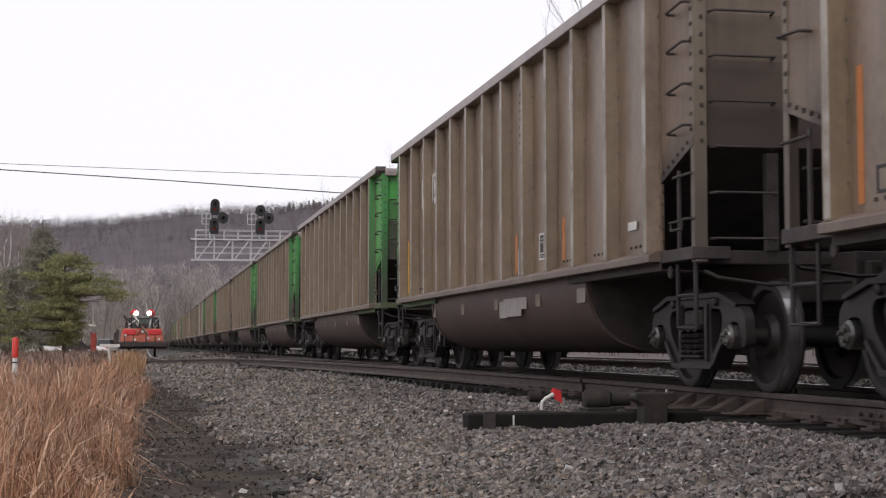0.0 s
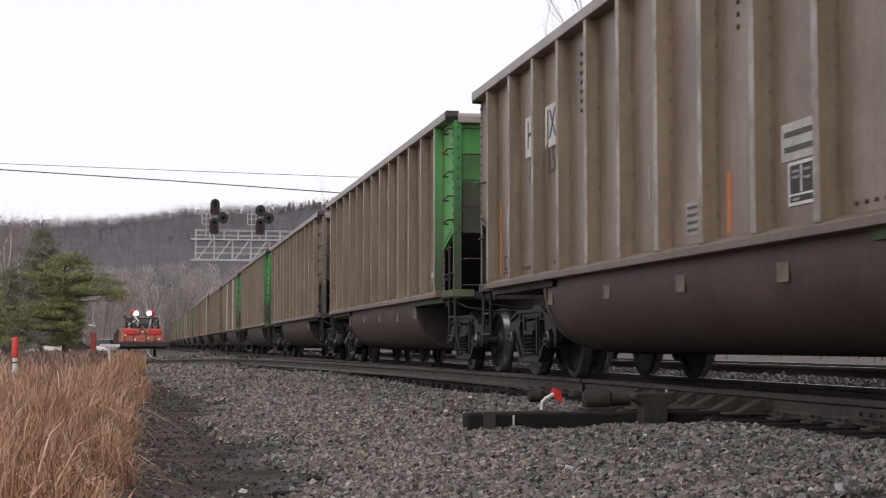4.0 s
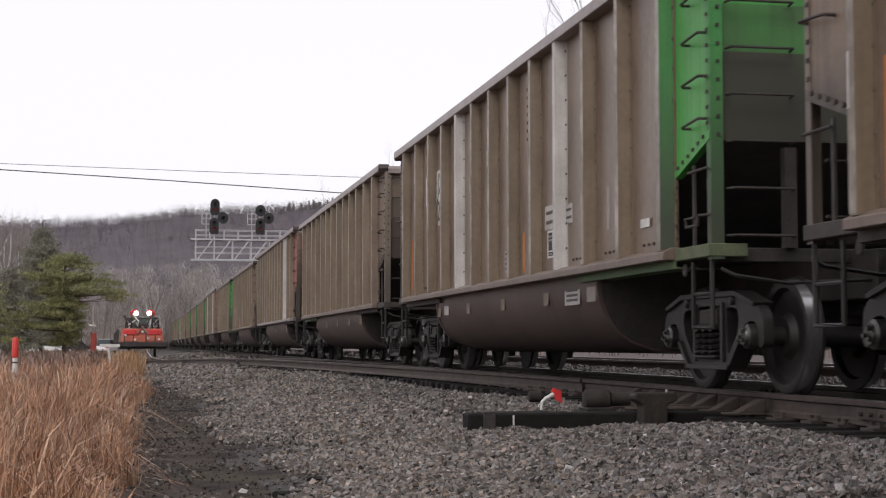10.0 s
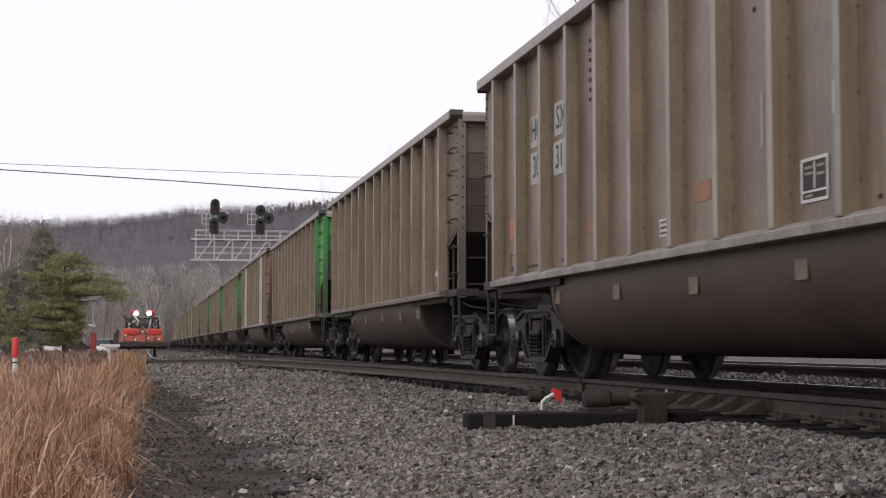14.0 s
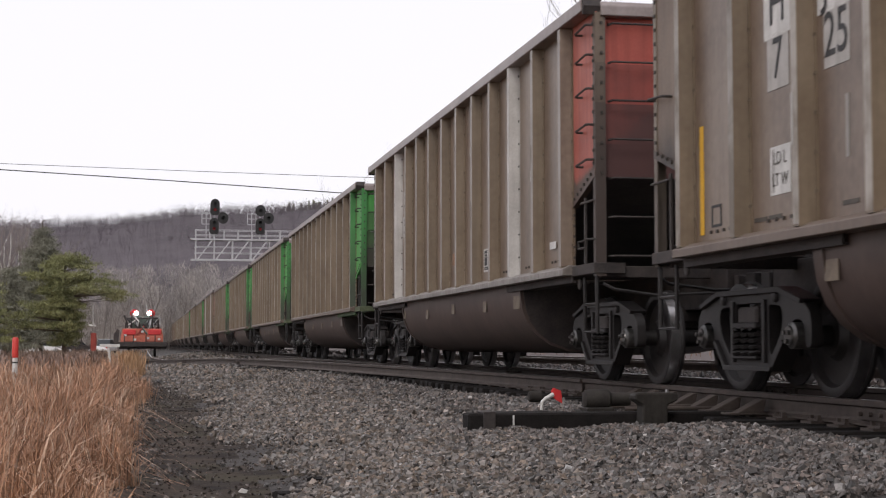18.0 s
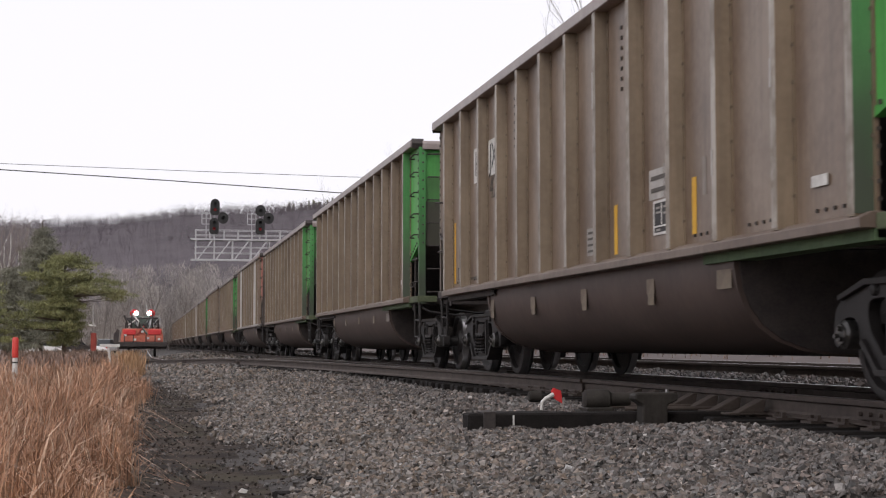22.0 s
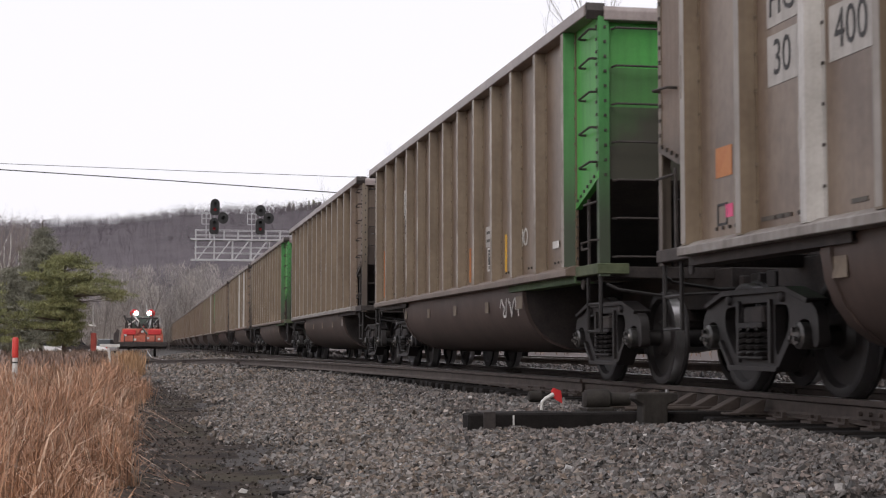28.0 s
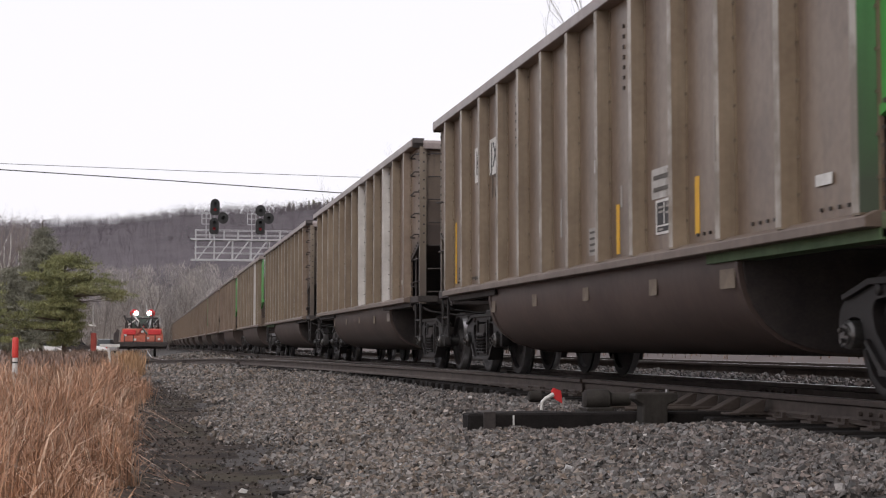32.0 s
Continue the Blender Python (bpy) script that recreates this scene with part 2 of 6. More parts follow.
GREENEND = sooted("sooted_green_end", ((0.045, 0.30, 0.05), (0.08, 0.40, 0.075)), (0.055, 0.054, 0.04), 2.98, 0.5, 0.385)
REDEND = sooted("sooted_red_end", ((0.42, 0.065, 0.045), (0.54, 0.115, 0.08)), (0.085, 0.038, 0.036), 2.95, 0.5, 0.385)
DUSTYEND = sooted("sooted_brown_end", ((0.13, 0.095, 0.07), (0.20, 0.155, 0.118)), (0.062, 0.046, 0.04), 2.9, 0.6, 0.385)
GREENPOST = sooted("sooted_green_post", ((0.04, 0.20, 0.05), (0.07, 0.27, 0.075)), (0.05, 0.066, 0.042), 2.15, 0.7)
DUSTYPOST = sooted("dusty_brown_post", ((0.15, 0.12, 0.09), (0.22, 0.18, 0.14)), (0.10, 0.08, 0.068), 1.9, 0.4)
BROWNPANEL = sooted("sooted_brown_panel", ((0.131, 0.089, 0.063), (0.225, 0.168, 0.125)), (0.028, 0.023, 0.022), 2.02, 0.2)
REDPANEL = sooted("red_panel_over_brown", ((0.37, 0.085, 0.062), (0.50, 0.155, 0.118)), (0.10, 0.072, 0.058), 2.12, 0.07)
RIBEDGE = surface("worn_rib_edge", (0.17, 0.135, 0.10), (0.38, 0.345, 0.305), 0.45, scale=1.8, fine=9, streak=0.25, spread=0.1, bump=0.05, low=0.56, high=0.82)


def leafless(name, a, b):
    """Twigs seen from far off: thin, so that half the light comes through."""
    m = surface(name, a, b, 0.95, scale=0.01, fine=0.12, island=0.10, bump=0)
    n, l = m.node_tree.nodes, m.node_tree.links
    col = n["Principled BSDF"].inputs["Base Color"].links[0].from_socket
    thin_leaf = n.new("ShaderNodeBsdfTranslucent")
    both = n.new("ShaderNodeMixShader")
    l.new(col, thin_leaf.inputs["Color"])
    l.new(n["Principled BSDF"].outputs[0], both.inputs[1])
    l.new(thin_leaf.outputs[0], both.inputs[2])
    l.new(both.outputs[0], n["Material Output"].inputs["Surface"])
    return m


BAREEDGE = surface("bare_rib_face", (0.22, 0.19, 0.165), (0.36, 0.33, 0.30), 0.45, scale=1.6, fine=9, streak=0.3, spread=0.08, bump=0.05)
FADEGREY = surface("faint_scuff", (0.20, 0.17, 0.145), (0.27, 0.235, 0.21), 0.5, scale=5, streak=0.3, bump=0.02)

# ---- ground: one sheet from the track bed to the wooded ridge ----
def smooth01(a, b, x):
    t = np.clip((x - a) / (b - a), 0, 1)
    return t * t * (3 - 2 * t)


def siding_shift(y):
    """How far the siding's centre line lies off the main track's, and how deep it has dropped, at y along the track."""
    y = np.asarray(y, float)
    out = np.where(y < 13, 0, np.where(y < 46, (y - 13) ** 2 / 500.0, 2.178 + (y - 46) * 0.132))
    ease = np.clip((y - 62) / 26, 0, 1.0)
    flat = 4.29 + 26 * 0.132 * (ease - ease * ease / 2)
    out = np.where(y > 62, flat, out)
    return out + 0.066 * smooth01(13, 40, y), 0.30 * smooth01(42, 74, y)


def ground_z(x, y):
    """Height of the ground."""
    x, y = np.asarray(x, float), np.asarray(y, float)
    d = TRACK - x
    # shoulder towards the camera, then the cindery strip and the field
    z = -0.255 + 0.045 * smooth01(1.3, 1.75, d) - 0.04 * smooth01(1.8, 2.8, d) - 0.31 * smooth01(2.2, 5.2, d)
    z = z - 0.11 * smooth01(14, 24, y) * smooth01(0.8, 1.4, d) * (1 - smooth01(2.6, 4.6, d))
    z = z - 0.06 * smooth01(5.6, 7.5, d)
    # the hollow dug in front of the switch timber
    z = z - 0.075 * smooth01(10.4, 11.6, y) * (1 - smooth01(11.95, 12.3, y)) * smooth01(2.5, 3.4, x) * (1 - smooth01(4.25, 4.7, x))
    # the bench that carries the siding
    off, drop = siding_shift(y)
    side = smooth01(-3.2, -1.4, -np.abs(d - off)) * smooth01(13, 40, y)
    z = z * (1 - side) + side * (-0.30 - drop)
    # the second track lies a little higher, then the ground falls away behind it
    far = x - TRACK
    z = np.where(far > 0, -0.25 + (HIGH_B + 0.06) * smooth01(1.6, 2.9, far), z)
    z = z + 1.1 * smooth01(6.6, 12.0, far)
    # far away: the valley floor and the ridge
    ridge = 65.2 + 0.058 * x + 0.5 * np.sin(x / 37.0) + 0.4 * np.sin(x / 13.0)
    rise = smooth01(330, 830, y + 0.10 * x)
    z = z + ridge * rise
    east = smooth01(45, 260, far) * smooth01(-200, 200, y) * 26
    west = smooth01(90, 700, -x) * 20
    return z + (east + west) * (1 - rise)


def grid_axis(spans):
    out = []
    for a, b, n in spans:
        out += list(np.linspace(a, b, n, endpoint=False))
    return np.array(out + [spans[-1][1]])


gx = grid_axis([(-1600, -200, 14), (-200, -30, 17), (-30, -3, 27), (-3, 12, 75), (12, 40, 28), (40, 300, 26), (300, 1600, 13)])
gy = grid_axis([(-900, -60, 8), (-60, 4, 16), (4, 30, 130), (30, 100, 140), (100, 330, 46), (330, 900, 57), (900, 2200, 13)])
X, Y = np.meshgrid(gx, gy)
Z = ground_z(X, Y)
near = (np.abs(X - 2) < 12) & (Y > 0) & (Y < 80)
rough = np.array([[noise.noise((x * 1.7, y * 1.7, 0)) * 0.025 + noise.noise((x * 0.4, y * 0.4, 5)) * 0.03 for x in gx] for y in gy])
Z = Z + np.where(near & (X < TRACK - 1.6), rough, 0)
nx, ny = len(gx), len(gy)
idx = np.arange(nx * ny).reshape(ny, nx)
faces = np.stack([idx[:-1, :-1], idx[:-1, 1:], idx[1:, 1:], idx[1:, :-1]], -1).reshape(-1, 4)
me = bulk("ground", np.stack([X, Y, Z], -1).reshape(-1, 3), faces, BALLAST, smooth=True)
for m in (DIRT, SOIL, WOODFLOOR, HILLFLOOR):
    me.materials.append(m)
cx, cy = X[:-1, :-1].ravel() + 0.1, Y[:-1, :-1].ravel()
wander = np.array([noise.noise((a * 1.1, b * 0.6, 2.0)) for a, b in zip(cx, cy)])
slot = np.where(cx + 0.55 * wander < 0.85, 1, 0)
slot = np.where(cx < -0.35, 2, slot)
onsiding = (np.abs(TRACK - cx - siding_shift(cy)[0]) < 2.3) & (cy > 30) & (cy < 170)
slot = np.where(onsiding, 0, slot)
slot = np.where(cx > 12.2, 3, slot)
slot = np.where(cy > 300, 4, slot)
me.polygons.foreach_set("material_index", slot.astype(np.int32))
ground = tagged(new("ground", me), "grey ballast, cindery dirt strip, field and wooded slope", "ground", kind="structure")

# ---- tracks ----
RAIL_OUT = [(-0.07, -0.178), (0.07, -0.178), (0.07, -0.166), (0.02, -0.15), (0.009, -0.13), (0.009, -0.055), (0.036, -0.042),
            (0.037, -0.008), (0.028, 0.0), (-0.028, 0.0), (-0.037, -0.008), (-0.036, -0.042), (-0.009, -0.055), (-0.009, -0.13), (-0.02, -0.15), (-0.07, -0.166)]


def rail_mesh(path):
    k = Kit()
    rings = [[(x + u, y, z + w) for u, w in RAIL_OUT] for x, y, z in path]
    k.loft(rings)
    me = k.mesh("rail", [RAILSIDE, RAILHEAD])
    for p in me.polygons:
        if p.normal.z > 0.8:
            c = p.center
            near_by = min(path, key=lambda q: abs(q[1] - c.y))
            p.material_index = 1 if c.z > near_by[2] - 0.03 and p.area > 0.002 else 0
    return me


TIE = Kit().box(-1.3, -0.115, -0.18, 1.3, 0.115, 0).mesh("tie", TIMBER, bevel=0.012)
PLATE = Kit().box(-0.18, -0.095, 0, 0.18, 0.095, 0.018).box(-0.13, -0.09, 0.018, -0.085, 0.09, 0.034).box(0.085, -0.09, 0.018, 0.13, 0.09, 0.034)
for sx in (-1, 1):
    for sy in (-1, 1):
        PLATE.box(sx * 0.105 - 0.014, sy * 0.06 - 0.014, 0.03, sx * 0.105 + 0.014, sy * 0.06 + 0.014, 0.06)
PLATE = PLATE.mesh("tie_plate", RAILSIDE)
JOINT = Kit()
for s in (-1, 1):
    JOINT.box(s * 0.012, -0.46, -0.14, s * 0.036, 0.46, -0.058)
    for j in range(6):
        JOINT.turned([(s * 0.034, 0.019), (s * 0.062, 0.017)], 6, (0, -0.38 + 0.152 * j, -0.098))
JOINT = JOINT.mesh("joint_bar", RAILSIDE, bevel=0.004)


def track(name, label, rails, ties, joints):
    """A track: rails are paths, ties rows of (x, y, z, turn)."""
    top = new(name)
    tagged(top, label, "railway track", kind="structure")
    for path in rails:
        put_part("rail", rail_mesh(path), top)
    for x, y, z, turn in ties:
        t = put_part("tie", TIE, top, (x, y, z))
        t.rotation_euler.z = turn
        for s in (-1, 1):
            if y < 34:
                put_part("tie_plate", PLATE, top, (x + s * GAUGE, y, z))
    for x, y, z in joints:
        put_part("joint_bar", JOINT, top, (x, y, z))
    return top


def straight(x, z, y0=-60, y1=520):
    return [(x, y, z) for y in (y0, 0, 40, 120, y1)]


rnd = random.Random(4)
ties = [(TRACK + rnd.uniform(-0.03, 0.03), -6 + 0.52 * i, -0.196, rnd.uniform(-0.012, 0.012)) for i in range(150)]
joints = [(TRACK - GAUGE, y, 0) for y in (9.6, 21.0, 31.5, 44.0)] + [(TRACK + GAUGE, y, 0) for y in (14.9, 26.4)]
track("track_main", "steel rails on dark creosoted ties in grey ballast", [straight(TRACK - GAUGE, 0), straight(TRACK + GAUGE, 0)], ties, joints)
ties = [(TRACK_B, -4 + 0.54 * i, HIGH_B - 0.196, rnd.uniform(-0.012, 0.012)) for i in range(90)]
track("track_second", "second main track behind the train", [straight(TRACK_B - GAUGE, HIGH_B), straight(TRACK_B + GAUGE, HIGH_B)], ties, [])
ys = list(np.linspace(13, 62, 26)) + list(np.linspace(64, 100, 16)) + [140, 200]
off, drop = siding_shift(np.array(ys))
rails = [[(TRACK - o + s * GAUGE, y, -d + 0.001) for y, o, d in zip(ys, off, drop) if y > (30 if s > 0 else 15.5)] for s in (-1, 1)]
ties = []
for i in range(90):
    y = 36 + 0.6 * i
    o, d = siding_shift(y)
    o2, _ = siding_shift(y + 0.1)
    ties.append((TRACK - float(o), y, -float(d) - 0.196, float(math.atan2(float(o2 - o), 0.1))))
track("track_siding", "siding that drops away from the turnout", rails, ties,
      [(TRACK - GAUGE - float(siding_shift(y)[0]), y, -float(siding_shift(y)[1])) for y in (46.0, 56.0, 66.0)])

# ---- stencilled lettering, made once ----
DECAL = {}


def letters(text, mat, size):
    key = (text, mat.name, size)
    if key not in DECAL:
        cu = bpy.data.curves.new("lettering", "FONT")
        cu.body, cu.size, cu.align_x, cu.align_y, cu.extrude, cu.resolution_u = text, size, "CENTER", "CENTER", 0.001, 3
        ob = new("lettering", cu)
        me = bpy.data.meshes.new_from_object(ob.evaluated_get(bpy.context.evaluated_depsgraph_get()))
        bpy.data.objects.remove(ob)
        me.transform(Matrix(((0, 0, -1, 0), (-0.86, 0, 0, 0), (0, 1, 0, 0), (0, 0, 0, 1))))
        me.materials.clear()
        me.materials.append(mat)
        DECAL[key] = me
    return DECAL[key]


for text in ("H", "JX", "HC", "SX", "7", "30", "310", "562", "400", "844", "91", "42", "15", "20", "26", "77", "24", "34", "58", "25", "44", "69", "31", "63", "66", "17", "50"):
    letters(text, INK, 0.46 if text in ("H", "JX") else 0.36 if text in ("HC", "SX", "30", "310", "562", "400", "844") else 0.42)
    if text in ("7",) or len(text) == 2 and text.isdigit():
        letters(text, INKGREY, 0.42)
letters("TDIO", WHITE, 0.3)
for text in ("LD L", "LT W"):
    letters(text, INKGREY, 0.13)


# ---- the coal train: one pattern of parts, from which every car is put together ----
PATTERN = []   # rows of name, mesh, index of the parent part (-1: the car), place, role, label


def pat(name, me, place=(0, 0, 0), role="", over=-1, label=""):
    PATTERN.append((name, me, over, place, role, label))
    return len(PATTERN) - 1


HALF, SHEET, TOPZ = 1.59, 1.47, 3.76
RIB_Y = [-6.33, -5.20, -4.10, -3.075, -2.05, -1.025, 0.0, 1.025, 2.05, 3.075, 4.10, 5.20, 6.33]
END = 7.22


def mirrored(make, name, mats, **kw):
    out = {}
    for s in (-1, 1):
        k = Kit()
        make(k, s)
        out[s] = k.mesh(name, mats, **kw)
    return out


# side sheets with the bolt rows near their foot, ribs of hat section, chords and sills
def side_sheet(k, s):
    k.box(s * 1.452, -6.44, 1.09, s * SHEET, 6.44, 3.63)
    k.slot = 1
    for y in (*RIB_Y[:3], *RIB_Y[-3:-1]):
        for j in range(4):
            c = y + 0.32 + 0.13 * j
            k.box(s * SHEET, c - 0.013, 1.20, s * (SHEET + 0.014), c + 0.013, 1.226)
    for y in (RIB_Y[4], RIB_Y[8]):
        for j in range(7):
            z = 2.75 + 0.1 * j
            k.box(s * SHEET, y + 0.5, z, s * (SHEET + 0.014), y + 0.53, z + 0.035)


def rib(k, s):
    k.loft([[(s * SHEET, -0.07, z), (s * HALF, -0.048, zt), (s * HALF, 0.048, zt), (s * SHEET, 0.07, z)] for z, zt in ((1.115, 1.115), (3.628, 3.628))])
    k.slot = 2
    k.box(s * HALF, -0.046, 1.13, s * (HALF + 0.003), 0.046, 3.62)
    k.slot = 0
    k.box(s * SHEET, -0.105, 1.14, s * (SHEET + 0.008), 0.105, 3.60)
    k.slot = 1
    for j in range(9):
        z = 1.34 + 0.27 * j
        for e in (-1, 1):
            k.box(s * (SHEET + 0.006), e * 0.088 - 0.010, z, s * (SHEET + 0.020), e * 0.088 + 0.010, z + 0.022)


def top_chord(k, s):
    k.slab([(1.41, 3.625), (1.605, 3.625), (1.605, 3.745), (1.575, TOPZ), (1.43, TOPZ), (1.41, 3.745)], -7.18, 7.18, lambda u, w, t: (s * u, t, w))


def side_sill(k, s):
    k.slab([(1.44, 1.03), (1.60, 1.03), (1.60, 1.10), (1.52, 1.14), (1.44, 1.14)], -6.46, 6.46, lambda u, w, t: (s * u, t, w))


def corner_panel(k, s):
    """Built at the end that faces -y."""
    k.slab([(-6.445, 1.78), (-6.445, 3.63), (-END, 3.63), (-END, 2.04)], 1.452, SHEET - 0.002, lambda u, w, t: (s * t, u, w))
    k.slab([(-6.445, 1.73), (-6.445, 1.80), (-END, 2.06), (-END, 1.98)], SHEET - 0.05, SHEET + 0.012, lambda u, w, t: (s * t, u, w))
    k.slot = 1
    for j in range(12):
        z = 2.10 + 0.128 * j
        k.box(s * SHEET, -7.19, z, s * (SHEET + 0.018), -7.16, z + 0.03)
    for j in range(6):
        y, z = -6.53 - 0.115 * j, 1.83 + 0.0385 * j
        k.box(s * (SHEET + 0.01), y - 0.014, z - 0.03, s * (SHEET + 0.028), y + 0.014, z)
    for j in range(5):
        z = 1.2 + 0.11 * j
        k.box(s * SHEET, -6.50, z, s * (SHEET + 0.018), -6.475, z + 0.026)


def corner_post(k, s):
    k.box(s * 1.37, -END - 0.012, 1.0, s * 1.474, -END, 3.62)
    k.box(s * 1.462, -END, 1.0, s * 1.476, -END + 0.07, 3.62)
    k.slot = 1
    for j in range(11):
        k.box(s * 1.40, -END - 0.026, 2.0 + 0.15 * j, s * 1.425, -END - 0.012, 2.028 + 0.15 * j)


def flip(me):
    """The same part for the other end of the car."""
    out = me.copy()
    out.transform(Matrix.Rotation(math.pi, 4, "Z"))
    return out


sheets = mirrored(side_sheet, "side_sheet", [TAUPE, BOLT])
ribs = mirrored(rib, "rib", [RIBPAINT, RIVET, RIBEDGE])
chords = mirrored(top_chord, "top_chord", [CHORD], bevel=0.008)
sills = mirrored(side_sill, "side_sill", [SILLPAINT], bevel=0.006)
panels = mirrored(corner_panel, "corner_panel", [TAUPE, BOLT])
posts = mirrored(corner_post, "corner_post", [TAUPE, BOLT])
for s in (-1, 1):
    pat("side_sheet", sheets[s], role="side")
    for i, y in enumerate(RIB_Y):
        pat("rib", ribs[s], (0, y, 0), role=f"rib{i}")
    pat("top_chord", chords[s], role="chord")
    pat("side_sill", sills[s], role="sill")
    pat("corner_panel", panels[s], role="front")
    pat("corner_panel", flip(panels[-s]), role="rear")
    for e, role in ((-1, "front"), (1, "rear")):
        y = RIB_Y[0] if e < 0 else RIB_Y[-1]
        k = Kit().loft([[(s * 1.592, y + e * 0.05, z), (s * 1.474, y + e * 0.073, z), (s * 1.474, y + e * 0.079, z), (s * 1.592, y + e * 0.056, z)] for z in (1.13, 3.625)])
        pat("corner_stile", k.mesh("corner_stile", TAUPE), role=role + "_stile")
    pat("corner_post", posts[s], role="front_post")
    pat("corner_post", flip(posts[-s]), role="rear_post")

# ends: sheet over the slope, top angle, inner posts, buffer platform, slope sheet
for e, role in ((-1, "front"), (1, "rear")):
    k = Kit().box(-1.40, e * 7.14, 1.98, 1.40, e * 7.155, 3.60)
    pat("end_sheet", k.mesh("end_sheet", TAUPE), role=role + "_end")
    pat("end_chord", Kit().slab([(7.10, 3.58), (7.27, 3.58), (7.27, 3.68), (7.23, 3.73), (7.10, 3.73)], -1.42, 1.42, lambda u, w, t: (t, e * u, w)).mesh("end_chord", CHORD, bevel=0.008), role="chord")
    for s in (-1, 1):
        pat("end_cap", Kit().slab([(7.18, 3.60), (7.20, 3.60), (7.24, 3.68), (7.20, 3.765), (7.18, 3.765)], 1.40, 1.59, lambda u, w, t: (s * t, e * u, w)).mesh("end_cap", STEEL))
    pat("slope_sheet", Kit().slab([(7.13, 2.03), (4.15, 1.13), (4.15, 1.09), (7.13, 1.99)], -1.43, 1.43, lambda u, w, t: (t, e * u, w)).mesh("slope_sheet", INSIDE))
    pat("end_beam", Kit().box(-1.39, e * 7.02, 0.99, 1.39, e * 7.12, 1.10).mesh("end_beam", STEEL, bevel=0.006))
    for s in (-1, 1):
        k = Kit().slab([(6.47, 1.02), (7.24, 1.02), (7.24, 1.125), (6.47, 1.125)], 1.40, 1.50, lambda u, w, t: (s * t, e * u, w))
        k.slab([(7.08, 1.02), (7.24, 1.02), (7.24, 1.125), (7.08, 1.125)], 1.18, 1.41, lambda u, w, t: (s * t, e * u, w))
        pat("corner_plate", k.mesh("corner_plate", STEEL, bevel=0.006), role=role + "_plate")
    pat("centre_sill", Kit().box(-0.26, e * 4.1, 0.72, 0.26, e * 7.55, 1.08).box(-0.19, e * 7.55, 0.74, 0.19, e * 7.66, 1.0).mesh("centre_sill", STEEL, bevel=0.01))
    k = Kit().slab([(-0.09, -0.1), (0.09, -0.1), (0.09, 0.1), (-0.09, 0.1)], 7.6, 7.86, lambda u, w, t: (u, e * t, 0.86 + w))
    k.slab([(-0.16, 7.84), (-0.19, 7.98), (-0.06, 8.075), (0.02, 8.03), (0.10, 8.085), (0.2, 8.06), (0.2, 7.86)], -0.15, 0.15, lambda u, w, t: (e * u, e * w, 0.86 + t))
    pat("coupler", k.mesh("coupler", TRUCKIRON, bevel=0.012))
    for x in (-0.78, 0.78):
        pat("end_post", Kit().box(x - 0.05, e * 7.08, 1.1, x + 0.05, e * 7.16, 1.93).mesh("end_post", STEEL), role=role + "_low")
    pat("uncoupling_rod", Kit().rod([(-1.42, e * 7.28, 0.93), (-1.32, e * 7.33, 0.88), (-0.9, e * 7.33, 0.83), (-0.12, e * 7.5, 0.86), (-0.1, e * 7.75, 0.98)], 0.014).mesh("uncoupling_rod", TRUCKIRON))
    hose = [(0.35, e * (7.5 + 0.28 * math.sin(a)), 0.75 - 0.32 * math.sin(a * 0.85)) for a in np.linspace(0, 2.4, 9)]
    pat("air_hose", Kit().rod(hose, 0.022, 7).mesh("air_hose", INK))
    # grab irons: up the side of each corner and across the end beside it
    for s in (-1, 1):
        for j, z in enumerate((3.50, 3.20, 2.86, 2.50, 2.15, 1.74, 1.28)):
            y0, y1 = e * 6.78, e * 7.17
            if j < 5:
                pts = [(s * 1.47, y0, z - 0.03), (s * 1.53, y0, z - 0.03), (s * 1.548, y0 + e * 0.02, z - 0.025), (s * 1.548, y1 - e * 0.02, z), (s * 1.53, y1, z), (s * 1.47, y1, z)]
            elif j == 5:
                pts = [(s * 1.50, e * 6.80, z), (s * 1.50, e * 7.22, z)]
            else:
                pts = [(s * 1.47, e * 7.22, z + 0.08), (s * 1.53, e * 7.10, z + 0.08), (s * 1.53, e * 7.07, z), (s * 1.53, e * 6.82, z), (s * 1.53, e * 6.80, z + 0.07), (s * 1.48, e * 6.87, z + 0.08)]
            pat("grab_iron", Kit().rod(pts, 0.0125, 6).mesh("grab_iron", STEEL), role=role + "_iron", label=str(j))
            if s == -1:
                z2 = 3.50 - 0.385 * j
                pts = [(-1.33, e * 7.20, z2), (-1.31, e * 7.285, z2), (-0.80, e * 7.285, z2), (-0.78, e * 7.17, z2)]
                pat("ladder_rung", Kit().rod(pts, 0.0125, 6).mesh("ladder_rung", STEEL), role=role + "_iron")
        pat("ladder_stile", Kit().box(s * 1.455, e * 6.84 - 0.02, 1.13, s * 1.475, e * 6.84 + 0.02, 1.80).mesh("ladder_stile", STEEL), role=role + "_iron")
        k = Kit()
        k.rod([(s * 1.45, e * 7.17, 1.0), (s * 1.45, e * 7.17, 0.52), (s * 1.45, e * 6.76, 0.52), (s * 1.45, e * 6.76, 1.0)], 0.02, 6)
        k.rod([(s * 1.45, e * 7.17, 0.76), (s * 1.45, e * 6.76, 0.76)], 0.014, 6)
        pat("sill_step", k.mesh("sill_step", TRUCKIRON))
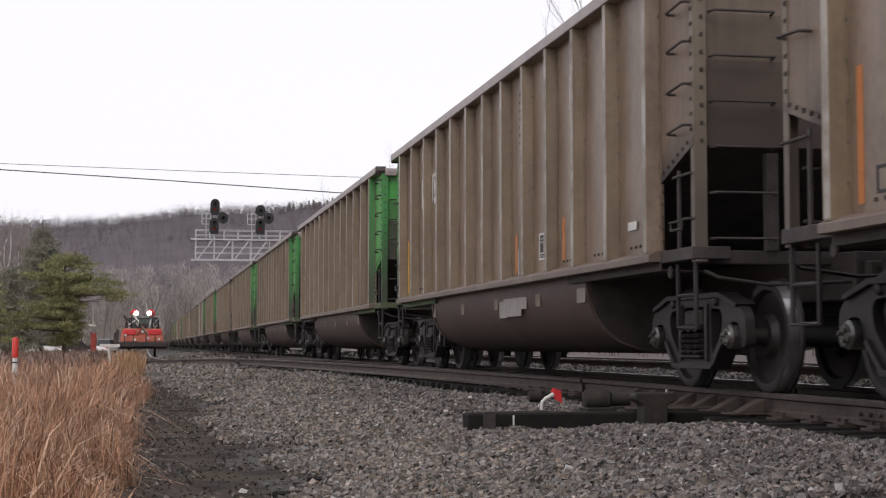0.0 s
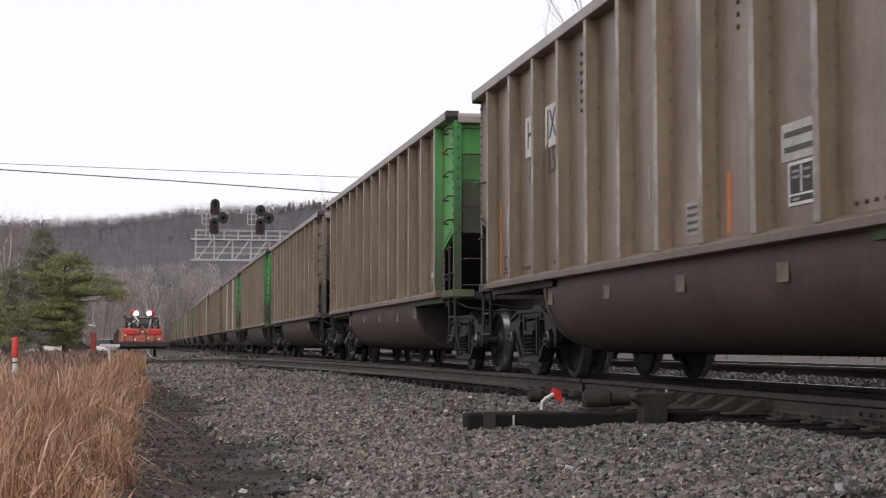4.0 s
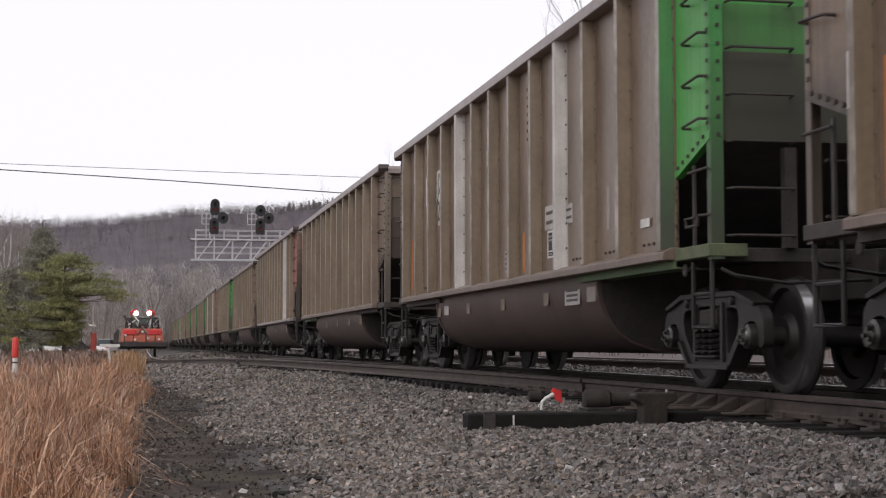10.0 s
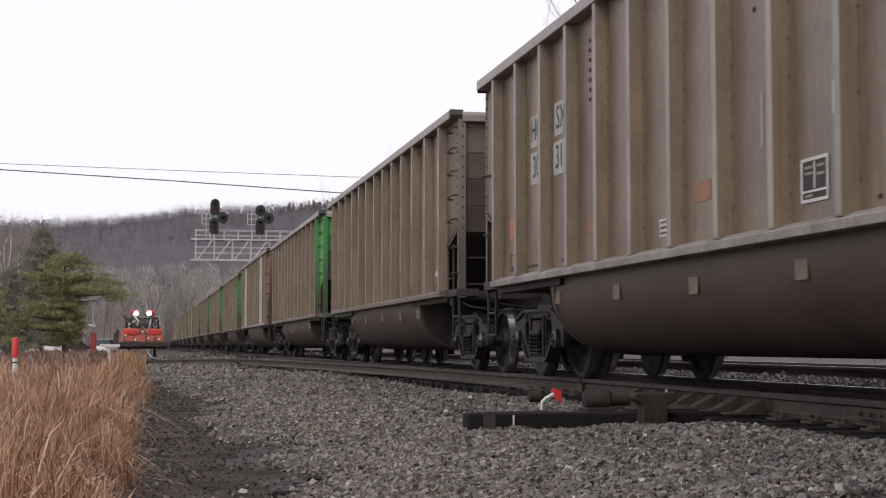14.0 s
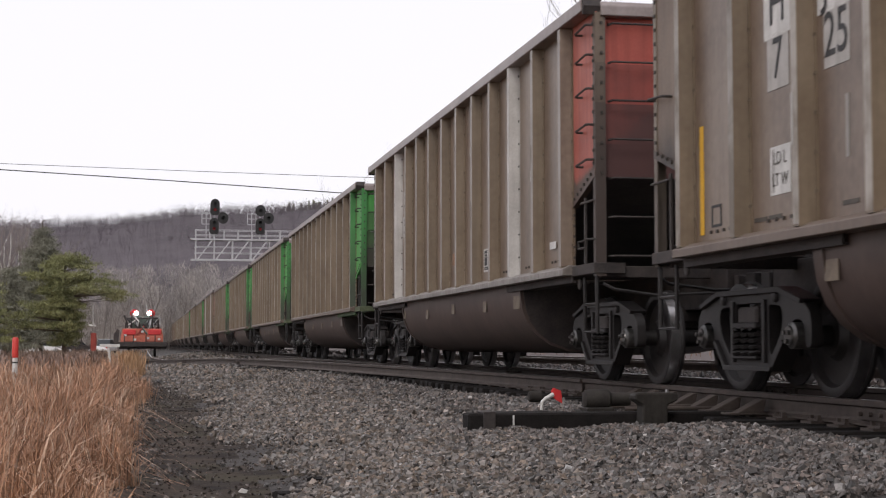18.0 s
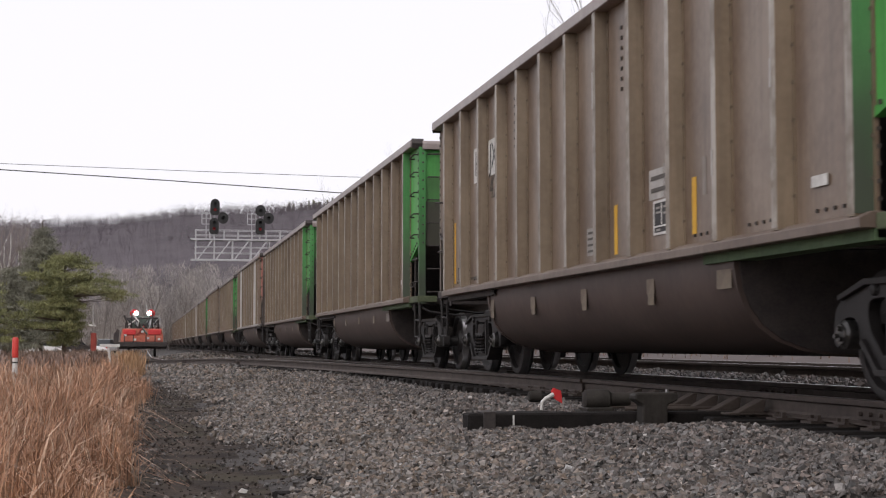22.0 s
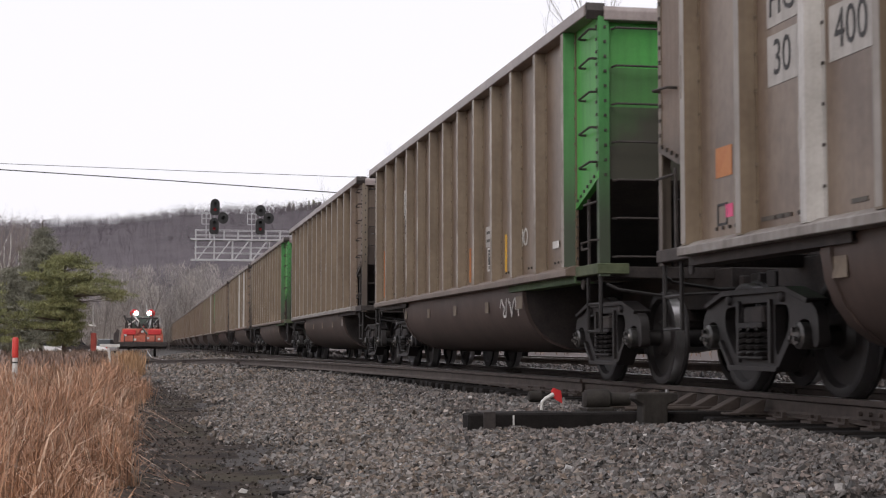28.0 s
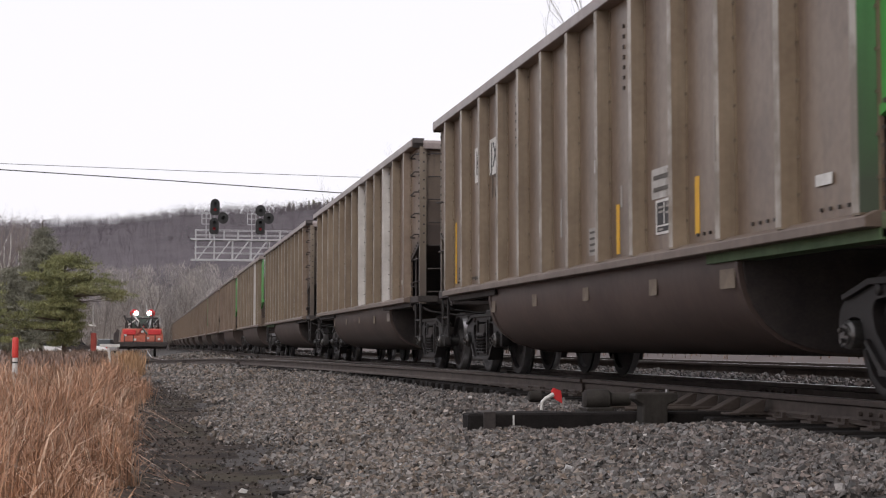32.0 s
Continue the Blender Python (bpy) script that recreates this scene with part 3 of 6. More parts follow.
        pat("sill_angle", Kit().box(s * 1.30, e * 3.62, 0.965, s * 1.50, e * 6.46, 0.98).box(s * 1.485, e * 3.62, 0.965, s * 1.50, e * 6.46, 1.03).mesh("sill_angle", STEEL), role=role + "_sill")
        pat("jack_loop", Kit().turned([(-0.012, 0.05), (0.012, 0.05)], 12, (s * 1.44, e * 6.55, 0.95)).mesh("jack_loop", STEEL, bevel=0.008))

# the bath-tub belly between the trucks
half = [(1.455, 1.05), (1.455, 0.93), (1.43, 0.78), (1.37, 0.64), (1.27, 0.52), (1.12, 0.42), (0.92, 0.35), (0.66, 0.31), (0.3, 0.295)]
prof = half + [(-x, z) for x, z in reversed(half)]
k = Kit().slab(prof, -4.15, 4.15, lambda u, w, t: (u, t, w))
pat("tub", k.mesh("tub", TUBPAINT, smooth=True), role="tub")
for y in (-4.16, 3.99):
    pat("tub_rim", Kit().loft([[(x * q, y + d, 1.02 - (1.02 - z) * q) for x, z in prof] for q, d in ((1.012, -0.02), (1.012, 0.02))]).mesh("tub_rim", TUBPAINT))
for y in (-4.204, 4.157):
    pat("tub_end", Kit().slab([(x * 0.985, 1.05 - (1.05 - z) * 0.985) for x, z in prof], y, y + 0.018, lambda u, w, t: (u, t, w)).mesh("tub_end", STEEL))
pat("floor", Kit().box(-1.44, -4.2, 1.06, 1.44, 4.2, 1.085).mesh("floor", INSIDE))

# trucks: bolster, cast side frames with spring nests, brake beams; wheelsets turn on their own
def pierced(k, outer, holes, d0, d1, put):
    """A flat casting with windows: outer and holes are outlines of (u, w), pulled from d0 to d1."""
    bm = bmesh.new()
    loops = []
    for ring in (outer, *holes):
        vs = [bm.verts.new((u, w, 0)) for u, w in ring]
        for a, b in zip(vs, vs[1:] + vs[:1]):
            bm.edges.new((a, b))
        loops.append(len(vs))
    bm.verts.index_update()
    bmesh.ops.triangle_fill(bm, use_beauty=True, edges=bm.edges[:], normal=(0, 0, 1))
    bm.verts.index_update()
    flat = [tuple(v.co[:2]) for v in bm.verts]
    tris = [tuple(v.index for v in f.verts) for f in bm.faces]
    bm.free()
    n = len(flat)
    verts = [put(u, w, d0) for u, w in flat] + [put(u, w, d1) for u, w in flat]
    faces = tris + [tuple(q + n for q in reversed(t)) for t in tris]
    first = 0
    for m in loops:
        for q in range(m):
            a, b = first + q, first + (q + 1) % m
            faces.append((a, b, b + n, a + n))
        first += m
    return k.add(verts, faces)


def rounded(pts, r, n=4):
    """An outline with its corners cut round by r."""
    out = []
    for i, p in enumerate(pts):
        p, a, b = Vector(p), Vector(pts[i - 1]), Vector(pts[(i + 1) % len(pts)])
        u, v = p + (a - p).normalized() * min(r, (a - p).length * 0.45), p + (b - p).normalized() * min(r, (b - p).length * 0.45)
        for j in range(n + 1):
            t = j / n
            out.append(tuple(u * (1 - t) ** 2 + p * 2 * t * (1 - t) + v * t ** 2))
    return out


def side_frame_mesh(s):
    """A cast frame: arched jaws over the bearings, a window for the springs and a slanting window at each side of it."""
    right = [(0.60, 0.815), (1.00, 0.715), (1.12, 0.62), (1.135, 0.38), (1.03, 0.36), (1.015, 0.52), (0.96, 0.575), (0.83, 0.575), (0.77, 0.52), (0.755, 0.40), (0.68, 0.40), (0.46, 0.19)]
    outer = rounded(right + [(-u, w) for u, w in reversed(right)], 0.07)
    slant = [(0.375, 0.70), (0.60, 0.685), (0.64, 0.60), (0.60, 0.48), (0.41, 0.30), (0.375, 0.36)]
    holes = [rounded([(-0.275, 0.275), (0.275, 0.275), (0.275, 0.715), (-0.275, 0.715)], 0.06), rounded(slant, 0.05), rounded([(-u, w) for u, w in slant], 0.05)]
    k = Kit()
    pierced(k, outer, holes, 0.985, 1.075, lambda u, w, t: (s * t, u, w))
    lip = [(-0.62, 0.83), (0.62, 0.83), (1.02, 0.725), (1.0, 0.69), (0.61, 0.785), (-0.61, 0.785), (-1.0, 0.69), (-1.02, 0.725)]
    k.slab(lip, 0.94, 1.11, lambda u, w, t: (s * t, u, w))
    k.slab([(-0.47, 0.185), (0.47, 0.185), (0.50, 0.225), (-0.50, 0.225)], 0.94, 1.12, lambda u, w, t: (s * t, u, w))
    for e in (-1, 1):
        k.slab([(e * 0.47, 0.185), (e * 0.70, 0.40), (e * 0.67, 0.43), (e * 0.44, 0.22)], 0.94, 1.11, lambda u, w, t: (s * t, u, w))
        k.slab([(e * 0.285, 0.25), (e * 0.34, 0.25), (e * 0.34, 0.74), (e * 0.285, 0.74)], 0.95, 1.10, lambda u, w, t: (s * t, u, w))
        k.turned([(s * 1.07, 0.05), (s * 1.10, 0.04)], 10, (0, e * 0.52, 0.755))
    return k.mesh("side_frame", TRUCKIRON, bevel=0.008, smooth=True)


def coil_mesh():
    k = Kit()
    pts = [(0.058 * math.cos(a), 0.058 * math.sin(a), 0.215 * a / (2 * math.pi * 4.5)) for a in np.linspace(0, 2 * math.pi * 4.5, 32)]
    return k.rod(pts, 0.0175, 4).mesh("coil_spring", TRUCKIRON, smooth=True)


frames, coil = {s: side_frame_mesh(s) for s in (-1, 1)}, coil_mesh()
wheel = Kit().turned([(-0.075, 0.10), (-0.075, 0.15), (-0.02, 0.19), (-0.015, 0.36), (-0.062, 0.385), (-0.066, 0.43), (-0.058, 0.452), (0.03, WHEEL_R), (0.045, 0.478),
                      (0.07, 0.478), (0.072, 0.39), (0.03, 0.365), (0.02, 0.19), (0.08, 0.15), (0.08, 0.10)], 40, (0, 0, 0))
wheel_out = wheel.mesh("wheel", [TRUCKIRON, BARE], smooth=True)
for p in wheel_out.polygons:
    r = math.hypot(p.center.y, p.center.z)
    if 0.445 < r < 0.47 and len(p.vertices) == 4 and abs(p.normal.x) < 0.5:
        p.material_index = 1
wheel_in = wheel_out.copy()
wheel_in.transform(Matrix.Rotation(math.pi, 4, "Z"))
axle = Kit().turned([(-0.98, 0.07), (-0.72, 0.085), (0.72, 0.085), (0.98, 0.07)], 14, (0, 0, 0)).mesh("axle", TRUCKIRON, smooth=True)
cap = Kit().turned([(-0.10, 0.10), (0.07, 0.10), (0.085, 0.075), (0.10, 0.07)], 16, (0, 0, 0))
for j in range(3):
    a = 2 * math.pi * j / 3
    cap.turned([(0.08, 0.018), (0.125, 0.018)], 6, (0, 0.042 * math.cos(a), 0.042 * math.sin(a)))
cap_out = cap.mesh("bearing", BEARING, smooth=True)
cap_in = cap_out.copy()
cap_in.transform(Matrix.Rotation(math.pi, 4, "Z"))
AXLES = (-7.03, -5.245, 5.245, 7.03)
for c in (-6.137, 6.137):
    k = Kit().box(-1.10, -0.19, 0.55, 1.10, 0.19, 0.69).box(-0.3, -0.24, 0.62, 0.3, 0.24, 0.78)
    b = pat("bolster", k.mesh("bolster", STEEL, bevel=0.02), (0, c, 0))
    for s in (-1, 1):
        pat("side_frame", frames[s], over=b)
        for q in (-0.16, 0.0, 0.16):
            for w in (-0.06, 0.06):
                pat("coil_spring", coil, (s * (1.02 + w), q, 0.30), over=b)
        pat("spring_cap", Kit().box(s * 0.90, -0.235, 0.515, s * 1.13, 0.235, 0.565).mesh("spring_cap", TRUCKIRON, bevel=0.01), over=b)
        pat("spring_seat", Kit().box(s * 0.90, -0.24, 0.275, s * 1.13, 0.24, 0.305).mesh("spring_seat", TRUCKIRON, bevel=0.01), over=b)
    for e in (-1, 1):
        pat("brake_beam", Kit().rod([(-0.85, e * 0.36, 0.42), (0.85, e * 0.36, 0.42)], 0.04, 8).mesh("brake_beam", STEEL), over=b)
        for s in (-1, 1):
            pat("brake_shoe", Kit().box(s * 0.70, e * 0.385, 0.30, s * 0.80, e * 0.45, 0.56).mesh("brake_shoe", TRUCKIRON, bevel=0.01), over=b)
WHEELSETS = []
for y in AXLES:
    a = pat("wheelset", axle, (0, y, WHEEL_R), role="wheelset")
    WHEELSETS.append(a)
    pat("wheel", wheel_out, (-GAUGE + 0.012, 0, 0), over=a)
    pat("wheel", wheel_in, (GAUGE - 0.012, 0, 0), over=a)
    pat("bearing", cap_in, (-1.05, 0, 0), over=a)
    pat("bearing", cap_out, (1.05, 0, 0), over=a)

# the body sits a little lower at its top chord and higher at its sill than drawn above; trucks stay as they are
done = set()
for name, me, over, place, role, label in PATTERN:
    if over >= 0 or name in ("bolster", "wheelset") or me.name in done:
        continue
    done.add(me.name)
    co = np.empty(len(me.vertices) * 3, np.float32)
    me.vertices.foreach_get("co", co)
    z = co[2::3]
    co[2::3] = z + np.where(z > 1.03, 0.053 - (z - 1.03) * 0.0435, 0.053 * np.clip((z - 0.45) / 0.58, 0, 1))
    me.vertices.foreach_set("co", co)
    me.update()
TOPS = {-5: 3.712, -3: 3.742, 9: 3.706}   # cars whose top chord lies higher than on the rest

# ---- the cars: number in the train, paint of the leading end, paint of the trailing end, ribs of bare aluminium ----
ENDS = {"b": (BROWNPANEL, STEEL, STEEL, DUSTYEND, DUSTYPOST), "g": (GREEN, OLIVE, OLIVE, GREENEND, GREENPOST), "r": (REDPANEL, STEEL, STEEL, REDEND, DUSTYEND)}
CARS = [(-10, "g", "b", "7", "42"), (-9, "b", "b", "7", "31"), (-8, "b", "g", "7", "91"), (-7, "g", "b", "7", "42"), (-6, "g", "b", "7", "15"), (-5, "g", "b", "7", "20"), (-4, "b", "g", "7", "26"),
        (-3, "g", "b", "7", "77"), (-2, "g", "b", "7", "24"), (-1, "b", "g", "7", "34"), (0, "r", "b", "30", "310"), (1, "b", "g", "7", "58"),
        (2, "g", "b", "7", "25"), (3, "r", "b", "30", "562"), (4, "g", "b", "7", "44"), (5, "g", "b", "7", "42"), (6, "g", "b", "7", "69"),
        (7, "g", "b", "7", "63"), (8, "r", "b", "30", "400"), (9, "g", "b", "7", "66"), (10, "b", "r", "30", "844"), (11, "g", "b", "7", "17"),
        (12, "b", "b", "7", "50"), (13, "b", "g", "", ""), (14, "g", "b", "", ""), (15, "g", "b", "", ""), (16, "b", "b", "", ""), (17, "g", "b", "", ""),
        (18, "b", "g", "", ""), (19, "g", "b", "", ""), (20, "g", "b", "", ""), (21, "b", "b", "", ""), (22, "g", "g", "", ""), (23, "b", "b", "", ""),
        (24, "g", "b", "", ""), (25, "b", "g", "", ""), (26, "g", "b", "", ""), (27, "g", "b", "", ""), (28, "b", "b", "", ""), (29, "g", "b", "", "")]
PALE_RIBS = {-2: (3, 8), 0: (2,), 3: (2, 10), 8: (2, 10), 12: (2, 5), 14: (2,)}
BARE_SILL = {0, 3, 8, 10}
COLOUR_WORD = {"b": "brown", "g": "bright green", "r": "faded red"}
FINE = ("grab_iron", "ladder_rung", "ladder_stile", "coil_spring", "air_hose", "jack_loop", "brake_beam", "brake_shoe", "uncoupling_rod", "spring_cap",
        "spring_seat", "tub_end", "end_post", "bearing", "tub_rim", "corner_stile", "sill_step", "end_beam", "corner_plate", "sill_angle", "slope_sheet", "end_cap", "coupler", "centre_sill", "corner_post")
ALLRIBS = {}
for s in (-1, 1):
    k = Kit()
    for y in RIB_Y:
        k.loft([[(s * SHEET, y - 0.07, z), (s * HALF, y - 0.048, z), (s * HALF, y + 0.048, z), (s * SHEET, y + 0.07, z)] for z in (1.18, 3.545)])
    ALLRIBS[s] = k.mesh("ribs", TAUPE)
train = []
for number, front, rear, _, _ in CARS:
    car = new("coal_car")
    word = f"weathered taupe coal gondola with {COLOUR_WORD[front]} leading end"
    tagged(car, word, "railway car", "cars of the coal train")
    made = []
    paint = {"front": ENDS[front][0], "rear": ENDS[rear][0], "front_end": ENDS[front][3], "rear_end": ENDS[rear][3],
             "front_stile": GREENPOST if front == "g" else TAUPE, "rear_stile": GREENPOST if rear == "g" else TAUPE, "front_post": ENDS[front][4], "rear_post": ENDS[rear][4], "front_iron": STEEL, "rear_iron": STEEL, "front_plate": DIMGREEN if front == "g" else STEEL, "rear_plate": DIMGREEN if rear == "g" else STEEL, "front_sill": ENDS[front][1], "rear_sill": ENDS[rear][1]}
    if number in BARE_SILL:
        paint["sill"] = SILLALU
    for i in PALE_RIBS.get(number, ()):
        paint[f"rib{i}"] = WHITERIB
    wheels = []
    foot = 1.095 if number in BARE_SILL else 1.085
    stretch = (TOPS.get(number, 3.779 if number in BARE_SILL else 3.684) - foot) / 2.597
    for i, (name, me, over, place, role, label) in enumerate(PATTERN):
        if name == "grab_iron" and role == "rear_iron" and (label in ("0", "1") or (rear == "b" and label not in ("3", "5"))):
            made.append(None)
            continue
        if number > 13 and (name in FINE or (number > 14 and name == "rib")):
            made.append(None)
            continue
        ob = put_part(name, me, made[over] if over >= 0 else car, place)
        if over < 0 and name not in ("bolster", "wheelset"):
            ob.location.z, ob.scale.z = foot - 1.083 * stretch, stretch
        made.append(ob)
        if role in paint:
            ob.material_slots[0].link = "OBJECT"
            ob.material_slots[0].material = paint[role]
            if paint[role] is WHITERIB:
                for i2, m2 in ((1, STEEL), (2, WHITERIB)):
                    ob.material_slots[i2].link = "OBJECT"
                    ob.material_slots[i2].material = m2
        elif name == "rib" and number in BARE_SILL:
            ob.material_slots[2].link = "OBJECT"
            ob.material_slots[2].material = BAREEDGE
        if role == "wheelset":
            wheels.append(ob)
    if number > 14:
        for s in (-1, 1):
            tagged(put_part("ribs", ALLRIBS[s], car), kind="stuff")
    train.append((number, car, wheels))


# ---- painted marks on the flank that faces the field ----


def plate(name, mat, car, y, z, w, h, x=-SHEET, label=""):
    """A thin painted patch, w wide and h high, centred at y and z."""
    key = (mat.name, round(w, 2), round(h, 2))
    if key not in DECAL:
        DECAL[key] = Kit().box(-0.004, -w / 2, -h / 2, 0.001, w / 2, h / 2).mesh(name, mat)
    return put_part(name, DECAL[key], car, (x - 0.001, y, z), label)


def write(text, mat, car, y, z, size, x=-SHEET - 0.008):
    return put_part("lettering", letters(text, mat, size), car, (x, y, z))


def boxed_table(car, y, z):
    """The black table of weights in a white frame, its small print as bars."""
    plate("weight_table", INK, car, y, z, 0.38, 0.26)
    for dy, dz, w, h in ((0, 0.137, 0.41, 0.022), (0, -0.137, 0.41, 0.022), (0.195, 0, 0.022, 0.27), (-0.195, 0, 0.022, 0.27), (0, -0.075, 0.38, 0.014), (0, 0.03, 0.016, 0.18)):
        plate("frame_line", WHITE, car, y + dy, z + dz, w, h, -SHEET - 0.005)
    for dy, dz in ((0.09, 0.085), (0.09, 0.045), (-0.09, 0.085), (-0.09, 0.03), (0.09, -0.105)):
        plate("print_bar", GHOST, car, y + dy, z + dz, 0.1, 0.018, -SHEET - 0.005)


def stencilled(mat, car, y, z, w, h, lines):
    plate("stencil_patch", mat, car, y, z, w, h)
    for i in range(lines):
        plate("print_bar", INKGREY, car, y, z + h * (0.5 - (i + 0.75) / (lines + 0.5)), w * 0.8, h / (lines + 1) * 0.4, -SHEET - 0.005)


def scrawl(mat, car, y, z, w, h, seed, x):
    """A looping sprayed tag."""
    r = random.Random(seed)
    pts = []
    for i in range(26):
        u = i / 25
        pts.append((0, -w * (u - 0.5) + 0.07 * r.uniform(-1, 1), h * 0.5 * math.sin(u * 17 + r.uniform(-0.5, 0.5))))
    k = Kit()
    for a, b in zip(pts, pts[1:]):
        d = Vector((b[1] - a[1], b[2] - a[2])).normalized() * 0.014
        k.slab([(a[1] - d.y, a[2] + d.x), (a[1] + d.y, a[2] - d.x), (b[1] + d.y, b[2] - d.x), (b[1] - d.y, b[2] + d.x)], -0.002, 0.001, lambda u, v, t: (t, u, v))
    return put_part("sprayed_tag", k.mesh("sprayed_tag", mat), car, (x - 0.003, y, z))


rnd = random.Random(11)
for (number, car, _), (_, front, rear, left, right) in zip(train, CARS):
    if not left:
        continue
    bare = left == "30"
    bold = number in (-5, 4, 6, 9, 2, -2) or bare
    if bare:
        for text, y, z in (("HC", 4.66, 2.80), ("SX", 3.64, 2.80), (left, 4.66, 2.38), (right, 3.62, 2.38)):
            plate("mark_plate", PALEGREY, car, y, z, 0.5 if len(text) < 3 else 0.62, 0.36)
            write(text, INK, car, y, z, 0.36)
        plate("reflector", ORANGE, car, 5.76, 1.78, 0.32, 0.23)
        if number != 10:
            plate("reflector", FADED, car, -0.45, 1.6, 0.38, 0.16)
        plate("reflector", FADED, car, 2.52, 1.57, 0.38, 0.14)
        plate("stencil_plate", WHITE, car, 0.42, 1.38, 0.27, 0.15)
        for dz in (0.045, 0.0, -0.045):
            plate("print_bar", INKGREY, car, 0.42, 1.38 + dz, 0.2, 0.018, -SHEET - 0.005)
        plate("paint_tag", PINK, car, 5.66, 1.40, 0.14, 0.1)
    else:
        for text, y in (("H", 4.62), ("JX", 3.71)):
            plate("mark_plate", WHITE, car, y, 2.77, 0.46 if text == "H" else 0.54, 0.46)
            write(text, INK, car, y, 2.77, 0.46)
        for text, y in ((left, 4.62), (right, 3.71)):
            if bold and rnd.random() < 0.7:
                plate("mark_patch", PALEGREY, car, y, 2.37, 0.36, 0.4)
            if number != -8:
                write(text, INK if bold else INKGREY, car, y, 2.37, 0.42)
        plate("reflector", YELLOW if number % 3 and number not in (-5, -4, -2) else ORANGE, car, 6.10, 1.68, 0.075, 0.86)
        for y in (3.30, -3.37):
            if number in (-8, -7, -4, -3, -1, 4, 5, 6, 7, 11, 2, 9):
                plate("reflector", YELLOW if (rnd.random() < 0.7 or number == -7) and number != -4 else ORANGE, car, y, 1.5, 0.09, 0.46)
        if number not in (-3, -4, -7, 2):
            plate("reflector", YELLOW if number % 2 and number != 9 else ORANGE, car, -1.32, 1.46, 0.09, 0.46)
        if number in (-7, -5, 2, 4, 6, 9, 7):
            plate("load_plate", WHITE, car, 4.60, 1.60, 0.34, 0.34)
            write("LD L", INKGREY, car, 4.60, 1.68, 0.13)
            write("LT W", INKGREY, car, 4.60, 1.53, 0.13)
    boxed_table(car, -2.50 if bare else -2.60, 1.475)
    if number not in (-8, -4, -3, 0, 2, 3, 7, 10):
        stencilled(PALEGREY, car, -2.58, 1.77, 0.60, 0.26, 2)
    if number not in (-8, -4, -3, 0, 2, 3, 10):
        stencilled(GHOST if number % 4 else PALEGREY, car, -0.60, 1.40, 0.42, 0.27, 4)
    plate("card_holder", WHITE, car, -5.68, 1.455, 0.24, 0.075, -SHEET - 0.012)
    for dy, dz, w, h in ((0, 0.075, 0.2, 0.02), (0, -0.075, 0.2, 0.02), (0.09, 0, 0.02, 0.15), (-0.09, 0, 0.02, 0.15)):
        plate("inspection_mark", INK, car, 5.80 + dy, 1.38 + dz, w, h)
    for j in range(5):
        plate("print_bar", INKGREY, car, 6.27, 1.22 + 0.075 * j, 0.035, 0.04)
    for y in (4.95, 4.7, 3.55):
        plate("print_bar", INKGREY, car, y, 1.28, 0.22, 0.03)
    for y in (3.88, 1.84, -0.18, -2.22):
        if number == 5:
            plate("tub_drip", TAN, car, y + 0.01, 0.785, 0.15, 0.1, -1.441)
        plate("tub_patch", TAN, car, y, 0.885 + rnd.uniform(-0.02, 0.02), 0.2, 0.14, -1.448)
    plate("tub_patch", TAN if number % 2 else FADEGREY, car, -3.93, 0.90, 0.30, 0.17, -1.448)
    for i in range(3):
        y = RIB_Y[rnd.randrange(1, 12)] + rnd.choice((0.4, 0.5, 0.62))
        plate("paint_wear", rnd.choice((GHOST, FADEGREY)), car, y, rnd.uniform(1.35, 2.0), rnd.choice((0.05, 0.08)), rnd.choice((0.2, 0.3, 0.4)))
    for i in range(7):
        plate("rib_wear", rnd.choice((PALEGREY, FADEGREY)), car, RIB_Y[rnd.randrange(0, 13)] + 0.03, rnd.uniform(1.6, 3.4), 0.03, rnd.choice((0.12, 0.2, 0.35)), -HALF - 0.003)
    if number == -8:
        for y, z, w, h in ((-1.0, 0.86, 0.9, 0.26), (-1.35, 0.90, 0.7, 0.18), (-0.55, 0.82, 0.4, 0.2)):
            plate("bare_patch", GHOST, car, y, z, w, h, -1.444 - 0.002 * w, "pale scraped patch")
    if number == -7:
        plate("grey_panel", PALEGREY, car, -1.27, 1.47, 0.42, 0.5, label="large faded grey panel")
        plate("small_plate", WHITE, car, 0.1, 1.30, 0.2, 0.13)
    if number == -3:
        plate("grey_panel", PALEGREY, car, 2.66, 1.66, 0.56, 0.8, label="large faded grey panel")
        plate("small_plate", PALEGREY, car, 0.63, 1.355, 0.22, 0.05)
    if number == -2:
        stencilled(PALEGREY, car, -3.2, 1.75, 0.3, 0.2, 2)
        plate("tub_label", PALEGREY, car, -3.25, 0.90, 0.55, 0.2, -1.447)
        plate("tub_label", PALEGREY, car, 3.35, 0.90, 0.3, 0.15, -1.447)
        for dz in (0.05, 0.0, -0.05):
            plate("print_bar", INKGREY, car, -3.25, 0.90 + dz, 0.4, 0.025, -1.452)
    if number in (4, 6):
        plate("paint_wear", PALEGREY, car, -0.95, 1.5, 0.1, 0.5)
    if number == 9:
        write("TDIO", WHITE, car, -4.15, 1.62, 0.3)
        scrawl(WHITE, car, -3.4, 0.86, 0.9, 0.26, 9, -1.447)
    if number == 2:
        scrawl(GHOST, car, 0.9, 0.86, 1.9, 0.2, 5, -1.447)
    if number == 8:
        for y in (2.6, 1.6, 0.5, -0.6):
            scrawl(PALEGREY, car, y, 1.6, 0.5, 0.3, int(y * 10), -SHEET)

